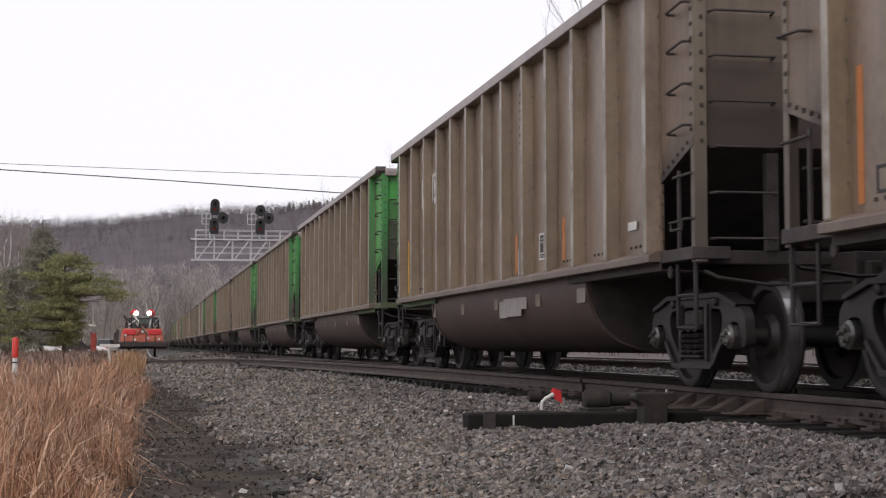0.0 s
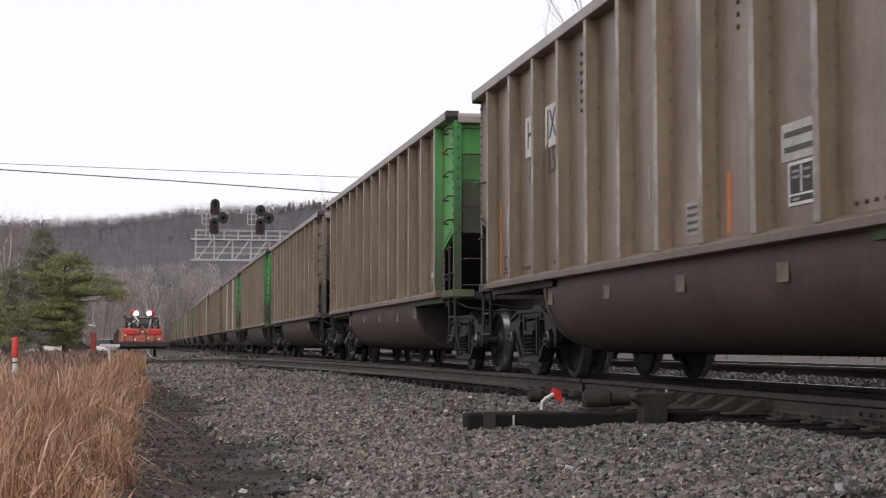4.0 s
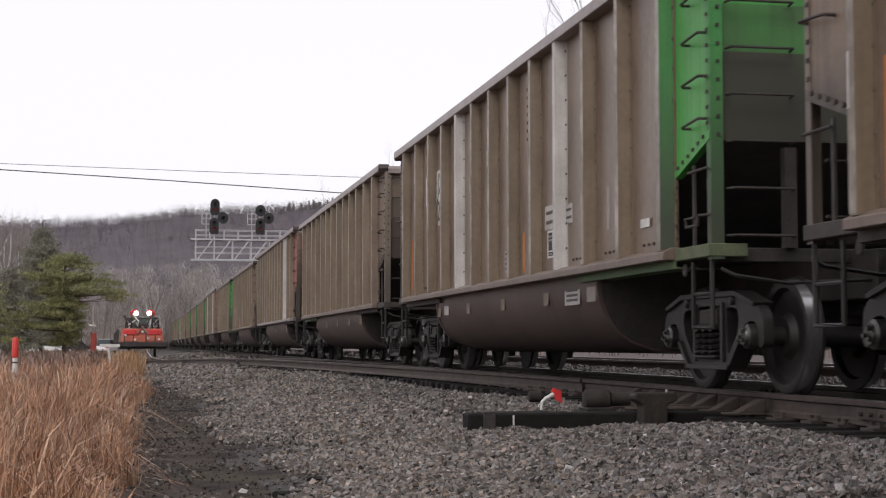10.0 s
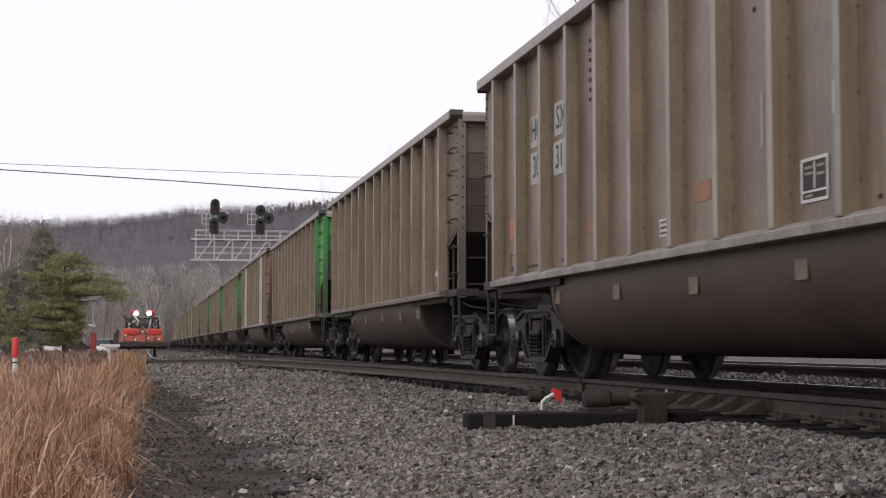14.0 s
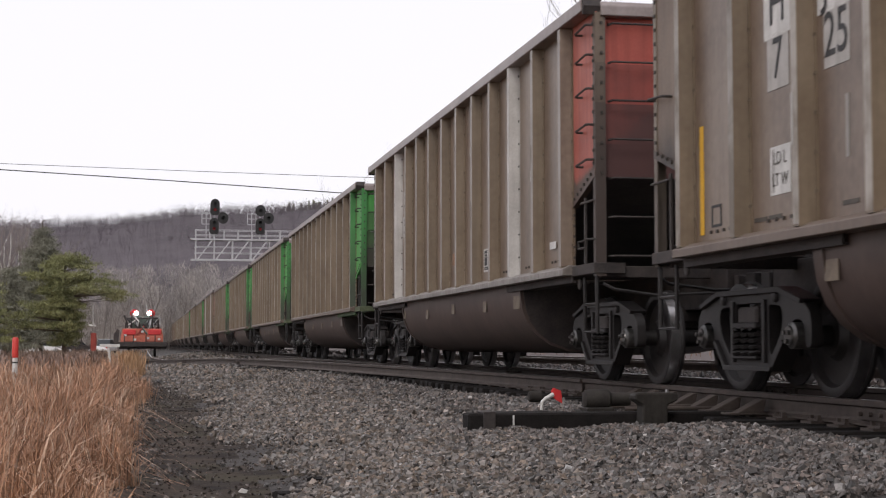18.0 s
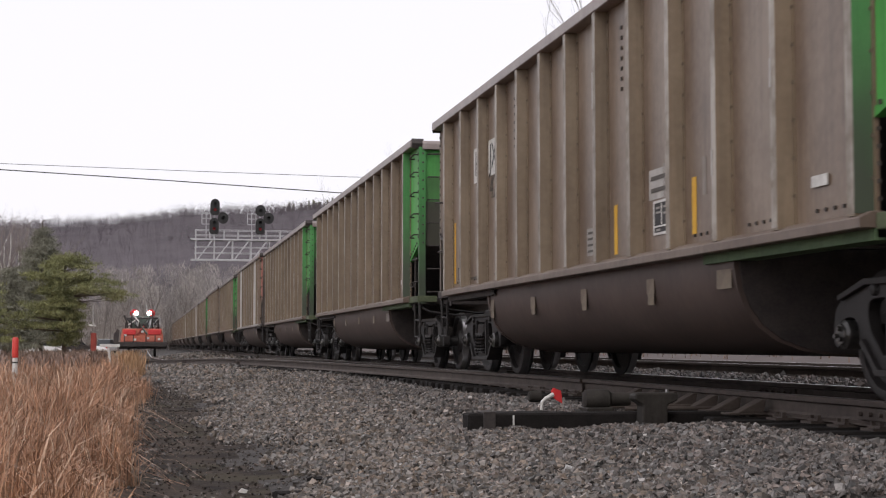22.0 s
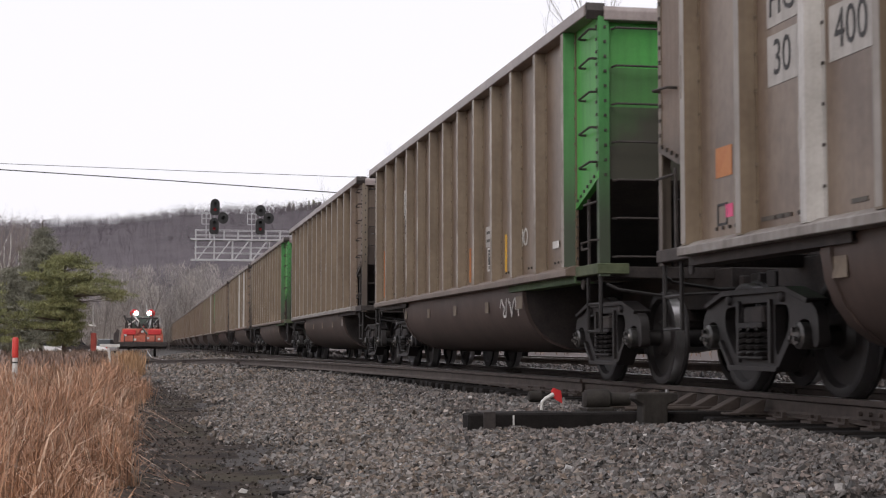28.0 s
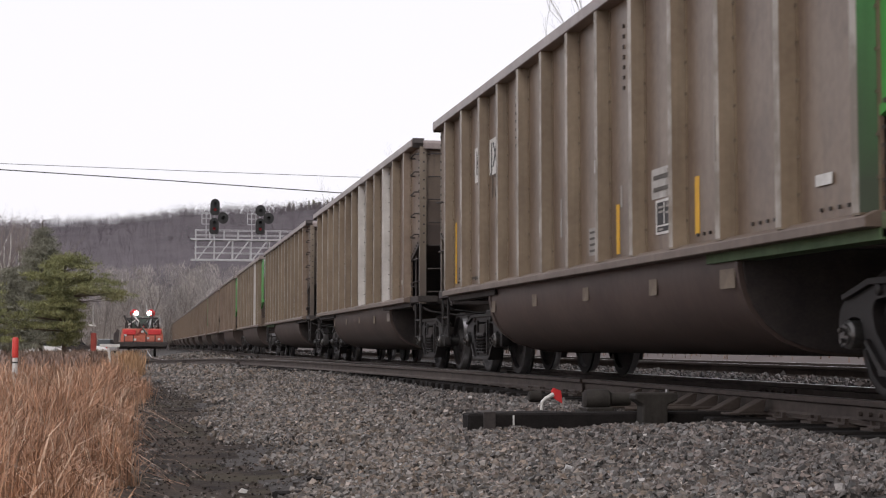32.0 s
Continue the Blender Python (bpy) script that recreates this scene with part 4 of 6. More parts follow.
# ---- ballast: loose crushed stone ----
def stones(name, label, x, y, z, size, rng, mat=STONE):
    """Many angular stones at the places x, y, z, joined."""
    n = len(x)
    base = np.array([(-1, -0.9, -0.8), (1, -0.8, -0.9), (0.9, 1, -0.8), (-0.9, 0.9, -1), (-0.7, -0.8, 0.9), (0.8, -0.9, 0.8), (0.7, 0.8, 1), (-0.8, 0.9, 0.7)])
    tri = np.array([(0, 2, 1), (0, 3, 2), (4, 5, 6), (4, 6, 7), (0, 1, 5), (0, 5, 4), (1, 2, 6), (1, 6, 5), (2, 3, 7), (2, 7, 6), (3, 0, 4), (3, 4, 7)])
    corners = len(base)
    v = base[None] * rng.uniform(0.55, 1.0, (n, corners, 1)) + rng.uniform(-0.22, 0.22, (n, corners, 3))
    v = v * rng.uniform(0.45, 1.25, (n, 1, 3)) * (size[:, None, None] * 0.46)
    q = rng.normal(size=(n, 4))
    q /= np.linalg.norm(q, axis=1)[:, None]
    w, a, b, c = q.T
    rot = np.stack([np.stack([1 - 2 * (b * b + c * c), 2 * (a * b - w * c), 2 * (a * c + w * b)], -1),
                    np.stack([2 * (a * b + w * c), 1 - 2 * (a * a + c * c), 2 * (b * c - w * a)], -1),
                    np.stack([2 * (a * c - w * b), 2 * (b * c + w * a), 1 - 2 * (a * a + b * b)], -1)], 1)
    v = np.einsum("nij,nkj->nki", rot, v) + np.stack([x, y, z], -1)[:, None]
    f = tri[None] + (np.arange(n) * corners)[:, None, None]
    ob = new(name, bulk(name, v.reshape(-1, 3), f.reshape(-1, 3), mat))
    return tagged(ob, label, "ballast", kind="stuff")


rng = np.random.default_rng(5)


def strewn(n, x0, x1, y0, y1, small, large, lift=0.012):
    x, y = rng.uniform(x0, x1, n), rng.uniform(y0, y1, n)
    s = rng.uniform(small, large, n) * np.where(rng.random(n) < 0.06, 1.35, 1)
    bump_z = np.array([noise.noise((a * 1.7, b * 1.7, 0)) * 0.025 + noise.noise((a * 0.4, b * 0.4, 5)) * 0.03 for a, b in zip(x, y)])
    return x, y, ground_z(x, y) + np.where(x < TRACK - 1.6, bump_z, 0) + rng.uniform(-0.3, 0.5, n) * s + lift, s


def scatter(parts):
    return [np.concatenate(a) for a in zip(*parts)]


def thin(p, edge):
    """Fewer stones towards the cindery strip."""
    keep = rng.random(len(p[0])) < np.clip((p[0] - edge(p[1])) / 0.7, 0.0, 1)
    return [a[keep] for a in p]


toe = lambda y: 0.80 + 0.22 * np.sin(y * 0.5 + 2) + 0.14 * np.sin(y * 1.9 + 1) - 1.4 * smooth01(31, 42, y)
inside = lambda p: [a[p[0] < 0.53 * p[1] + 0.15] for a in p]
near_bed = [thin(inside(strewn(58000, 0.6, 4.5, 6.2, 9.2, 0.018, 0.050)), toe), thin(inside(strewn(52000, 0.6, 4.5, 9.2, 12.5, 0.022, 0.054)), toe),
            strewn(500, 4.4, 4.88, 6.0, 18, 0.03, 0.05, -0.02)]
def parted(p):
    """Splits stones into darker ones, whose colour holds the train's shade, and lighter tan ones, which prevail towards
    the dirt strip and far off.
    """
    lit_side = rng.random(len(p[0])) < 0.85 * (1 - smooth01(1.5, 3.4, p[0] - 0.05 * (p[1] - 8)))
    return [a[~lit_side] for a in p], [a[lit_side] for a in p]


# Shade beside the train is coloured in: darker stones there, lighter ones further out.
shade_side, lit_side = parted(scatter(near_bed))
stones("ballast_stones", "grey crushed stone ballast beside the rail", *shade_side, rng)
stones("dusty_ballast_stones", "tan-grey crushed stone beside the dirt strip, coloured lighter as outside the train's shade", *lit_side, rng, LITSTONE)
far_bed = [thin(strewn(52000, 0.5, 4.5, 12.5, 23, 0.028, 0.06), toe), thin(strewn(24000, 0.0, 4.6, 23, 36, 0.045, 0.085), toe), thin(strewn(16000, -0.9, 4.7, 36, 62, 0.07, 0.13), toe), strewn(5000, -5, 9.0, 60, 130, 0.12, 0.22),
           strewn(6000, TRACK + 1.4, TRACK_B - 1.0, 8, 40, 0.05, 0.09), strewn(1500, TRACK - 0.6, TRACK + 0.6, 8, 30, 0.04, 0.07)]
shade_side, lit_side = parted(scatter(far_bed))
stones("far_ballast_stones", "grey crushed stone between and beyond the tracks", *shade_side, rng)
stones("far_dusty_stones", "crushed stone along the far ballast, coloured lighter as outside the train's shade", *lit_side, rng, LITSTONE)
pale = [thin(strewn(2600, 0.9, 4.4, 6.3, 13, 0.022, 0.046, 0.016), toe), thin(strewn(1500, 0.7, 4.4, 13, 26, 0.028, 0.055, 0.018), toe)]
stones("pale_stones", "paler broken stones among the ballast", *scatter(pale), rng, PALESTONE)
few = strewn(6000, -0.2, 1.6, 7.0, 40, 0.008, 0.042, 0.004)
patchy = np.array([noise.noise((a * 1.6, b * 0.9, 4)) for a, b in zip(few[0], few[1])]) + rng.normal(0, 0.16, 6000) > 0.12
few = [a[patchy] for a in few]
stones("scattered_stones", "scattered stones on dark cindery dirt", *few, rng)

CRUMBS = surface("cindery_crumbs", (0.018, 0.015, 0.014), (0.075, 0.061, 0.052), 0.95, scale=6, fine=60, island=0.6, bump=0.4, gloss=0.2)
clods = strewn(15000, -0.25, 1.6, 6.8, 36, 0.006, 0.03, -0.006)
stones("dirt_clods", "clods of dark cindery dirt", *clods, rng, CRUMBS)

# ---- the field of dry grass ----
DRYGRASS = surface("dry_grass", (0.24, 0.122, 0.072), (0.49, 0.285, 0.18), 0.85, scale=0.9, fine=30, island=0.5, bump=0, c=(0.27, 0.19, 0.14))


def blades(name, label, x, y, height, width, lean, mat):
    """Bent blades of three lengths each; lean is how far a tip hangs over."""
    n = len(x)
    z = ground_z(x, y) - 0.02
    az = np.array([noise.noise((u * 0.9, v * 0.9, 3)) * 9 for u, v in zip(x, y)]) + rng.normal(0, 1.7, n)
    out = np.abs(rng.normal(0.0, lean, n)) * height * np.where(rng.random(n) < 0.15, 2.0, 1) + 0.04 * height
    face = az + rng.uniform(-0.8, 0.8, n)
    wx, wy = np.cos(face + np.pi / 2) * width / 2, np.sin(face + np.pi / 2) * width / 2
    verts = []
    for t, h, w in ((0, 0, 1), (0.35, 0.42, 0.9), (0.75, 0.82, 0.6), (1, 0.93, 0.12)):
        cx, cy = x + np.cos(az) * out * t ** 2, y + np.sin(az) * out * t ** 2
        cz = z + height * h - np.maximum(0, out - 0.5 * height) * t ** 3 * 0.8
        verts += [np.stack([cx - wx * w, cy - wy * w, cz], -1), np.stack([cx + wx * w, cy + wy * w, cz], -1)]
    v = np.stack(verts, 1)
    q = np.array([(0, 1, 3, 2), (2, 3, 5, 4), (4, 5, 7, 6)])
    f = q[None] + (np.arange(n) * 8)[:, None, None]
    return tagged(new(name, bulk(name, v.reshape(-1, 3), f.reshape(-1, 4), mat)), label, "grass", kind="stuff")


def field(n, x0, x1, y0, y1, h0, h1, w0, w1, lean, clumped=0.75):
    x, y = rng.uniform(x0, x1, n), rng.uniform(y0, y1, n)
    edge = -0.15 + 0.08 * np.sin(y * 1.3) + 0.07 * np.sin(y * 3.7)
    dens = np.array([noise.noise((a * 1.1, b * 1.1, 9)) for a, b in zip(x, y)])
    keep = (x < edge - np.abs(rng.normal(0, 0.05, n))) & (rng.random(n) < clumped + 1.2 * dens)
    x, y, dens = x[keep], y[keep], dens[keep]
    h = rng.uniform(h0, h1, len(x)) * (1 + 0.35 * dens) * np.clip(0.5 + (edge[keep] - x) / 0.9, 0.45, 1) * 0.88
    return x, y, h, rng.uniform(w0, w1, len(x)), lean


a = field(34000, -2.6, 0.1, 6.8, 16, 0.35, 0.80, 0.004, 0.010, 0.6)
b = field(26000, -4.5, 0.1, 16, 30, 0.40, 0.85, 0.006, 0.014, 0.5)
c = field(16000, -9.0, 0.0, 30, 62, 0.40, 0.80, 0.014, 0.03, 0.30, 0.6)
e = (rng.normal(-0.14, 0.10, 2600), rng.normal(29, 2.2, 2600), rng.uniform(0.12, 0.4, 2600), rng.uniform(0.006, 0.014, 2600))
blades("dry_grass", "tall dry orange-brown grass beside the track", *[np.concatenate(q) for q in zip(a[:4], b[:4], c[:4], e)], 0.55, DRYGRASS)
STRAW = surface("bleached_straw", (0.40, 0.265, 0.185), (0.58, 0.43, 0.32), 0.8, scale=1.5, island=0.35, bump=0)
g = field(5200, -2.6, 0.1, 6.8, 16, 0.35, 0.85, 0.007, 0.014, 0.6, 0.6)
h = field(4200, -4.5, 0.1, 16, 30, 0.40, 0.9, 0.009, 0.018, 0.6, 0.6)
blades("bleached_grass", "bleached straw-coloured blades among the dry grass", *[np.concatenate(q) for q in zip(g[:4], h[:4])], 0.85, STRAW)
TUFT = surface("pale_tuft", (0.28, 0.16, 0.085), (0.44, 0.28, 0.16), 0.85, scale=2, island=0.3, bump=0)
n = 900
tx, ty = rng.normal(-0.42, 0.20, n), rng.normal(44, 1.6, n)
blades("grass_tuft", "pale upright tuft of dry grass by the siding", tx, ty, rng.uniform(0.45, 0.95, n), rng.uniform(0.012, 0.03, n), 0.3, TUFT)
WEED = surface("brown_weeds", (0.14, 0.095, 0.078), (0.26, 0.185, 0.15), 0.9, scale=0.4, island=0.4, bump=0)
n = 9000
wx, wy = rng.uniform(-30, 0.2, n), np.where(rng.random(n) < 0.35, rng.uniform(36, 64, n), rng.uniform(62, 140, n))
wx = np.where(wy < 62, rng.uniform(-8, -1.2, n), wx)
keep = (np.abs(TRACK - wx - siding_shift(wy)[0]) > 2.4)
blades("brown_weeds", "brown scrubby weeds at the far side of the field", wx[keep], wy[keep], rng.uniform(0.4, 0.9, keep.sum()), rng.uniform(0.03, 0.07, keep.sum()), 0.35, WEED)

n = 5000
wx, wy = rng.uniform(13.5, 24, n), rng.uniform(10, 90, n)
blades("bank_weeds", "dark brown weeds on the bank behind the second track", wx, wy, rng.uniform(0.3, 0.9, n), rng.uniform(0.02, 0.05, n), 0.4, WEED)

# ---- switch gear on the long headblock timber beside the near rail ----
WORNIRON = surface("worn_grey_iron", (0.018, 0.016, 0.0145), (0.048, 0.042, 0.037), 0.7, 0.1, scale=6, streak=0.3, gloss=0.25)
FLAGRED = surface("red_enamel", (0.5, 0.02, 0.025), (0.65, 0.05, 0.05), 0.4, scale=8, bump=0.02)
stand = tagged(new("switch_stand"), "low switch gear on a black headblock timber", "switch stand")
put_part("headblock", Kit().box(2.58, 11.98, -0.36, 4.9, 12.22, -0.165).mesh("headblock", TIMBER, bevel=0.015), stand, label="long black timber")
put_part("headblock", Kit().box(2.9, 12.62, -0.36, 4.9, 12.86, -0.185).mesh("headblock", TIMBER, bevel=0.015), stand)
put_part("bracket", Kit().box(2.70, 11.955, -0.36, 2.80, 11.98, -0.155).box(2.70, 11.955, -0.165, 2.80, 12.24, -0.15).mesh("bracket", STEEL, bevel=0.004), stand)
k = Kit().slab([(3.97, -0.38), (4.20, -0.38), (4.20, -0.10), (4.29, -0.06), (4.29, -0.012), (4.26, 0.0), (3.95, 0.0), (3.92, -0.012), (3.92, -0.06), (3.99, -0.10)], 11.78, 11.95, lambda u, w, t: (u, t, w))
put_part("pedestal", k.mesh("pedestal", WORNIRON, bevel=0.012), stand, label="grey iron pedestal with wider cap")
put_part("cap_bolt", Kit().turned([(0, 0.016), (0.03, 0.014)], 6, (4.22, 11.86, -0.002), "z").mesh("cap_bolt", BARE), stand)
k = Kit().turned([(-0.21, 0.03), (-0.20, 0.075), (-0.15, 0.088), (0.0, 0.088), (0.03, 0.06), (0.20, 0.055), (0.21, 0.03)], 18, (3.89, 12.45, -0.075))
put_part("gear_housing", k.mesh("gear_housing", WORNIRON, smooth=True), stand, label="rounded iron gear housing")
put_part("housing_foot", Kit().box(3.68, 12.33, -0.19, 3.92, 12.57, -0.14).mesh("housing_foot", WORNIRON, bevel=0.008), stand)
put_part("target", Kit().slab([(3.455, -0.005), (3.475, 0.018), (3.545, -0.005), (3.555, -0.115), (3.50, -0.085), (3.46, -0.05)], 12.66, 12.672, lambda u, w, t: (u, t, w)).mesh("target", FLAGRED, bevel=0.002), stand, label="small red target plate")
put_part("lever", Kit().rod([(3.36, 12.63, -0.17), (3.365, 12.63, -0.10), (3.40, 12.635, -0.07), (3.47, 12.64, -0.035)], 0.012, 8, 0.019).mesh("lever", WHITE, smooth=True), stand, label="white painted lever")
put_part("spindle", Kit().turned([(-0.06, 0.05), (0.06, 0.05)], 12, (3.36, 12.84, -0.06)).mesh("spindle", WORNIRON, bevel=0.01, smooth=True), stand)
put_part("conduit", Kit().rod([(2.95, 11.965, -0.18), (2.95, 11.96, -0.30)], 0.008, 6).mesh("conduit", WHITE), stand)
for y in (12.30, 12.75, 13.2):
    put_part("throw_rod", Kit().rod([(4.0, y, -0.15), (6.4, y, -0.15)], 0.018, 8).mesh("throw_rod", RAILSIDE), stand)
# rail braces and slide plates beside the switch point
brace = Kit().slab([(-0.28, -0.16), (-0.05, -0.16), (-0.03, -0.05), (-0.06, -0.05)], -0.07, 0.07, lambda u, w, t: (u, t, w)).box(-0.36, -0.1, -0.178, 0.0, 0.1, -0.158)
BRACE = brace.mesh("rail_brace", RAILSIDE, bevel=0.006)
for i in range(7):
    b = new("rail_brace", BRACE)
    b.location = (TRACK - GAUGE - 0.03, 11.66 + 0.52 * i, 0.0)
    tagged(b, "rusty cast rail brace spiked to a tie", "rail brace", "rail braces at the switch")
wash = [(1.02, 9.3), (1.28, 10.0)]
for i, (x, y) in enumerate(wash):
    k = Kit().loft([[(0.5 * (u - 0.5), 0.05 * math.sin(a), 0.025 * math.cos(a)) for a in np.linspace(0, 5.2, 6)] for u in (0, 0.5, 1)])
    o = new("wood_scrap", k.mesh("wood_scrap", TIMBER))
    o.matrix_world = pose(x, y, float(ground_z(x, y)) + 0.02, 0, 2, 25 + 12 * i)
    tagged(o, "dark scrap of old timber on the dirt", "wood scrap", "scraps on the dirt")
o = new("paper_scrap", Kit().slab([(-0.028, 0), (-0.01, 0.022), (0.028, 0.01), (0.018, -0.008)], -0.02, 0.02, lambda u, w, t: (u, t, w)).mesh("paper_scrap", WHITE))
o.location = (0.62, 9.55, float(ground_z(0.62, 9.55)) + 0.035)
tagged(o, "crumpled white scrap on the dirt", "litter")

# ---- signal bridge over the tracks ----
SILVER = surface("dull_silver_paint", (0.40, 0.40, 0.41), (0.56, 0.56, 0.57), 0.5, 0.3, scale=2)
MATTBLACK = surface("matt_black_hood", (0.012, 0.012, 0.013), (0.03, 0.03, 0.03), 0.7, scale=4)
REDLENS = glow("red_lens", (0.28, 0.015, 0.02), 0.10)
SY, X0, X1, ZB, ZT, ZR = 120.0, 3.86, 13.9, 7.08, 8.66, 9.42
bridge = tagged(new("signal_bridge"), "silver cantilever signal bridge of lattice trusses", "signal bridge")


def strut(name, a, b, r, parent, mat=SILVER):
    return put_part(name, Kit().rod([a, b], r, 4).mesh(name, mat), parent)


for y in (SY - 0.6, SY + 0.6):
    for z in (ZB, ZT):
        strut("truss_chord", (X0 - 0.3, y, z), (X1, y, z), 0.075, bridge)
    for z in (7.62, 8.08):
        strut("cable_rail", (X0, y, z), (X1, y, z), 0.035, bridge)
    for i in range(8):
        x = X0 + 0.08 + 1.43 * i
        if x < X1:
            strut("truss_post", (x, y, ZB), (x, y, ZT), 0.055, bridge)
        if x + 1.43 < X1 + 0.5:
            strut("diagonal", (x + 0.12, y, ZB), (x + 1.3, y, ZT), 0.055, bridge)
    for z in (9.02, ZR):
        strut("handrail", (X0, y, z), (X1, y, z), 0.03, bridge)
    for i in range(10):
        x = X0 + 0.08 + 1.1 * i
        strut("rail_post", (x, y, ZT), (x, y, ZR), 0.035, bridge)
put_part("walkway", Kit().box(X0 - 0.35, SY - 0.62, ZT + 0.03, X1, SY + 0.62, ZT + 0.07).mesh("walkway", SILVER), bridge)
for i in range(8):
    x = X0 + 0.08 + 1.43 * i
    strut("cross_tie", (x, SY - 0.6, ZB), (x, SY + 0.6, ZB), 0.05, bridge)
for y in (SY - 0.6, SY + 0.6):
    put_part("mast", Kit().rod([(X1, y, -0.9), (X1, y, ZR)], 0.14, 10).mesh("mast", SILVER), bridge)


def signal(x, heads, caged):
    top = tagged(new("railway_signal"), "cluster of black colour-light signal heads showing dim red", "railway signal", "signals on the bridge")
    put_part("mast", Kit().rod([(x - 0.02, SY - 0.75, ZT + 0.06), (x - 0.02, SY - 0.75, heads[0][1])], 0.06, 8).mesh("mast", SILVER), top)
    for hx, hz, tall in heads:
        hw = 0.36
        if tall:
            out = [(hw * math.cos(a), 0.30 + hw * math.sin(a)) for a in np.linspace(0, math.pi, 9)] + [(-hw, -0.45), (-0.25, -0.62), (0.25, -0.62), (hw, -0.45)]
        else:
            out = [(0.42 * math.cos(a), 0.46 * math.sin(a)) for a in np.linspace(0, 2 * math.pi, 15)[:-1]]
        back = put_part("backplate", Kit().slab(out, -0.03, 0.05, lambda u, w, t: (u, t, w)).mesh("backplate", MATTBLACK, bevel=0.01), top, (hx, SY - 0.95, hz))
        for lz in ((0.28, -0.2) if tall else (0.0,)):
            hood = Kit().loft([[(r * math.cos(a), yy, lz + r * math.sin(a)) for a in np.linspace(-0.3, math.pi + 0.3, 9)] for r, yy in ((0.15, -0.03), (0.15, -0.32), (0.14, -0.32), (0.14, -0.03))], cap=False, closed=False)
            put_part("hood", hood.mesh("hood", MATTBLACK), back)
            put_part("lens", Kit().turned([(-0.05, 0.11), (-0.03, 0.125)], 14, (0, 0, lz), "y").mesh("lens", REDLENS if (tall and lz < 0) else MATTBLACK), back)
        put_part("case", Kit().box(-0.2, 0.05, -0.25, 0.2, 0.35, 0.25).mesh("case", MATTBLACK, bevel=0.03), back)
        put_part("arm", Kit().rod([(hx, SY - 0.8, hz), (x, SY - 0.75, hz - 0.3)], 0.035, 6).mesh("arm", SILVER), top)
    for i in range(3):
        xx = x - 0.98 + 0.33 * i
        put_part("cage_post", Kit().rod([(xx, SY - 0.7, ZT + (1.25 if i != 1 else 0.06)), (xx, SY - 0.7, 10.72)], 0.035, 5).mesh("cage_post", SILVER), top)
    for z in (9.85, 10.3, 10.7):
        put_part("cage_rail", Kit().rod([(x - 1.0, SY - 0.7, z), (x - 0.1, SY - 0.7, z)], 0.035, 5).mesh("cage_rail", SILVER), top)
    return top


signal(5.36, [(5.38, 11.17, True), (6.01, 10.33, False), (5.32, 9.68, True)], True)
signal(8.90, [(8.93, 10.95, False), (9.56, 10.36, False), (8.90, 9.70, True)], True)

# ---- overhead wires ----
WIRE = surface("weathered_cable", (0.03, 0.03, 0.032), (0.06, 0.06, 0.06), 0.7, scale=2)
for pts, r in (([(-32, 60, 8.15), (-18, 60, 7.68), (-5.5, 60, 7.36), (1.57, 60, 7.235), (7.62, 60, 7.14), (20, 60, 7.05), (36, 60, 7.2)], 0.011),
               ([(-32, 60.4, 8.3), (-18, 60.4, 7.72), (-5.5, 60.4, 7.17), (0.92, 60.4, 6.88), (7.62, 60.4, 6.53), (20, 60.4, 6.1), (36, 60.4, 5.9)], 0.021)):
    tagged(new("overhead_wire", Kit().rod(pts, r, 5).mesh("overhead_wire", WIRE)), "dark overhead cable sagging across the tracks", "cable", "overhead cables")

# ---- posts by the field ----
POSTRED = surface("marker_red", (0.55, 0.035, 0.03), (0.68, 0.07, 0.055), 0.5, scale=6)
post = tagged(new("marker_post"), "slim white marker post with an orange-red top", "marker post")
gz = float(ground_z(-2.0, 25.0))
put_part("shaft", Kit().rod([(-2.0, 25, gz - 0.2), (-2.0, 25, 0.20)], 0.042, 12).mesh("shaft", WHITE, smooth=True), post)
put_part("sleeve", Kit().turned([(0.19, 0.047), (0.20, 0.05), (0.49, 0.05), (0.515, 0.036)], 12, (-2.0, 25, 0), "z").mesh("sleeve", POSTRED, smooth=True), post, label="orange-red sleeve")
put_part("band", Kit().turned([(0.10, 0.045), (0.125, 0.045)], 12, (-2.0, 25, 0), "z").mesh("band", INK, smooth=True), post)
leaner = tagged(new("leaning_post"), "leaning white post with a short cross board", "post")
put_part("shaft", Kit().rod([(-0.88, 45, -0.8), (-0.99, 45, 0.37)], 0.04, 8).mesh("shaft", WHITE), leaner)
put_part("board", Kit().box(-1.24, 44.93, 0.33, -0.67, 44.97, 0.42).mesh("board", WHITE, bevel=0.006), leaner)

# ---- red maintenance machine standing on the siding ----
MACHRED = surface("orange_red_paint", (0.44, 0.10, 0.06), (0.60, 0.20, 0.14), 0.5, scale=3, streak=0.2)
MACHDARK = surface("dull_red_paint", (0.24, 0.035, 0.025), (0.34, 0.06, 0.045), 0.6, scale=3, streak=0.3)
BEAM = glow("lit_headlamp", (1.0, 0.93, 0.95), 14.0)
GREENISH = surface("hose_drum", (0.05, 0.07, 0.06), (0.13, 0.16, 0.14), 0.6, scale=5)
MX, MY = -0.08, 90.0
mz = -0.30
mach = tagged(new("track_machine"), "orange-red track maintenance machine with two lit lamps", "track machine")


def mp(name, k, mat, label="", over=None, bevel=0.02, smooth=False):
    return put_part(name, k.mesh(name, mat, bevel=bevel, smooth=smooth), over or mach, label=label)


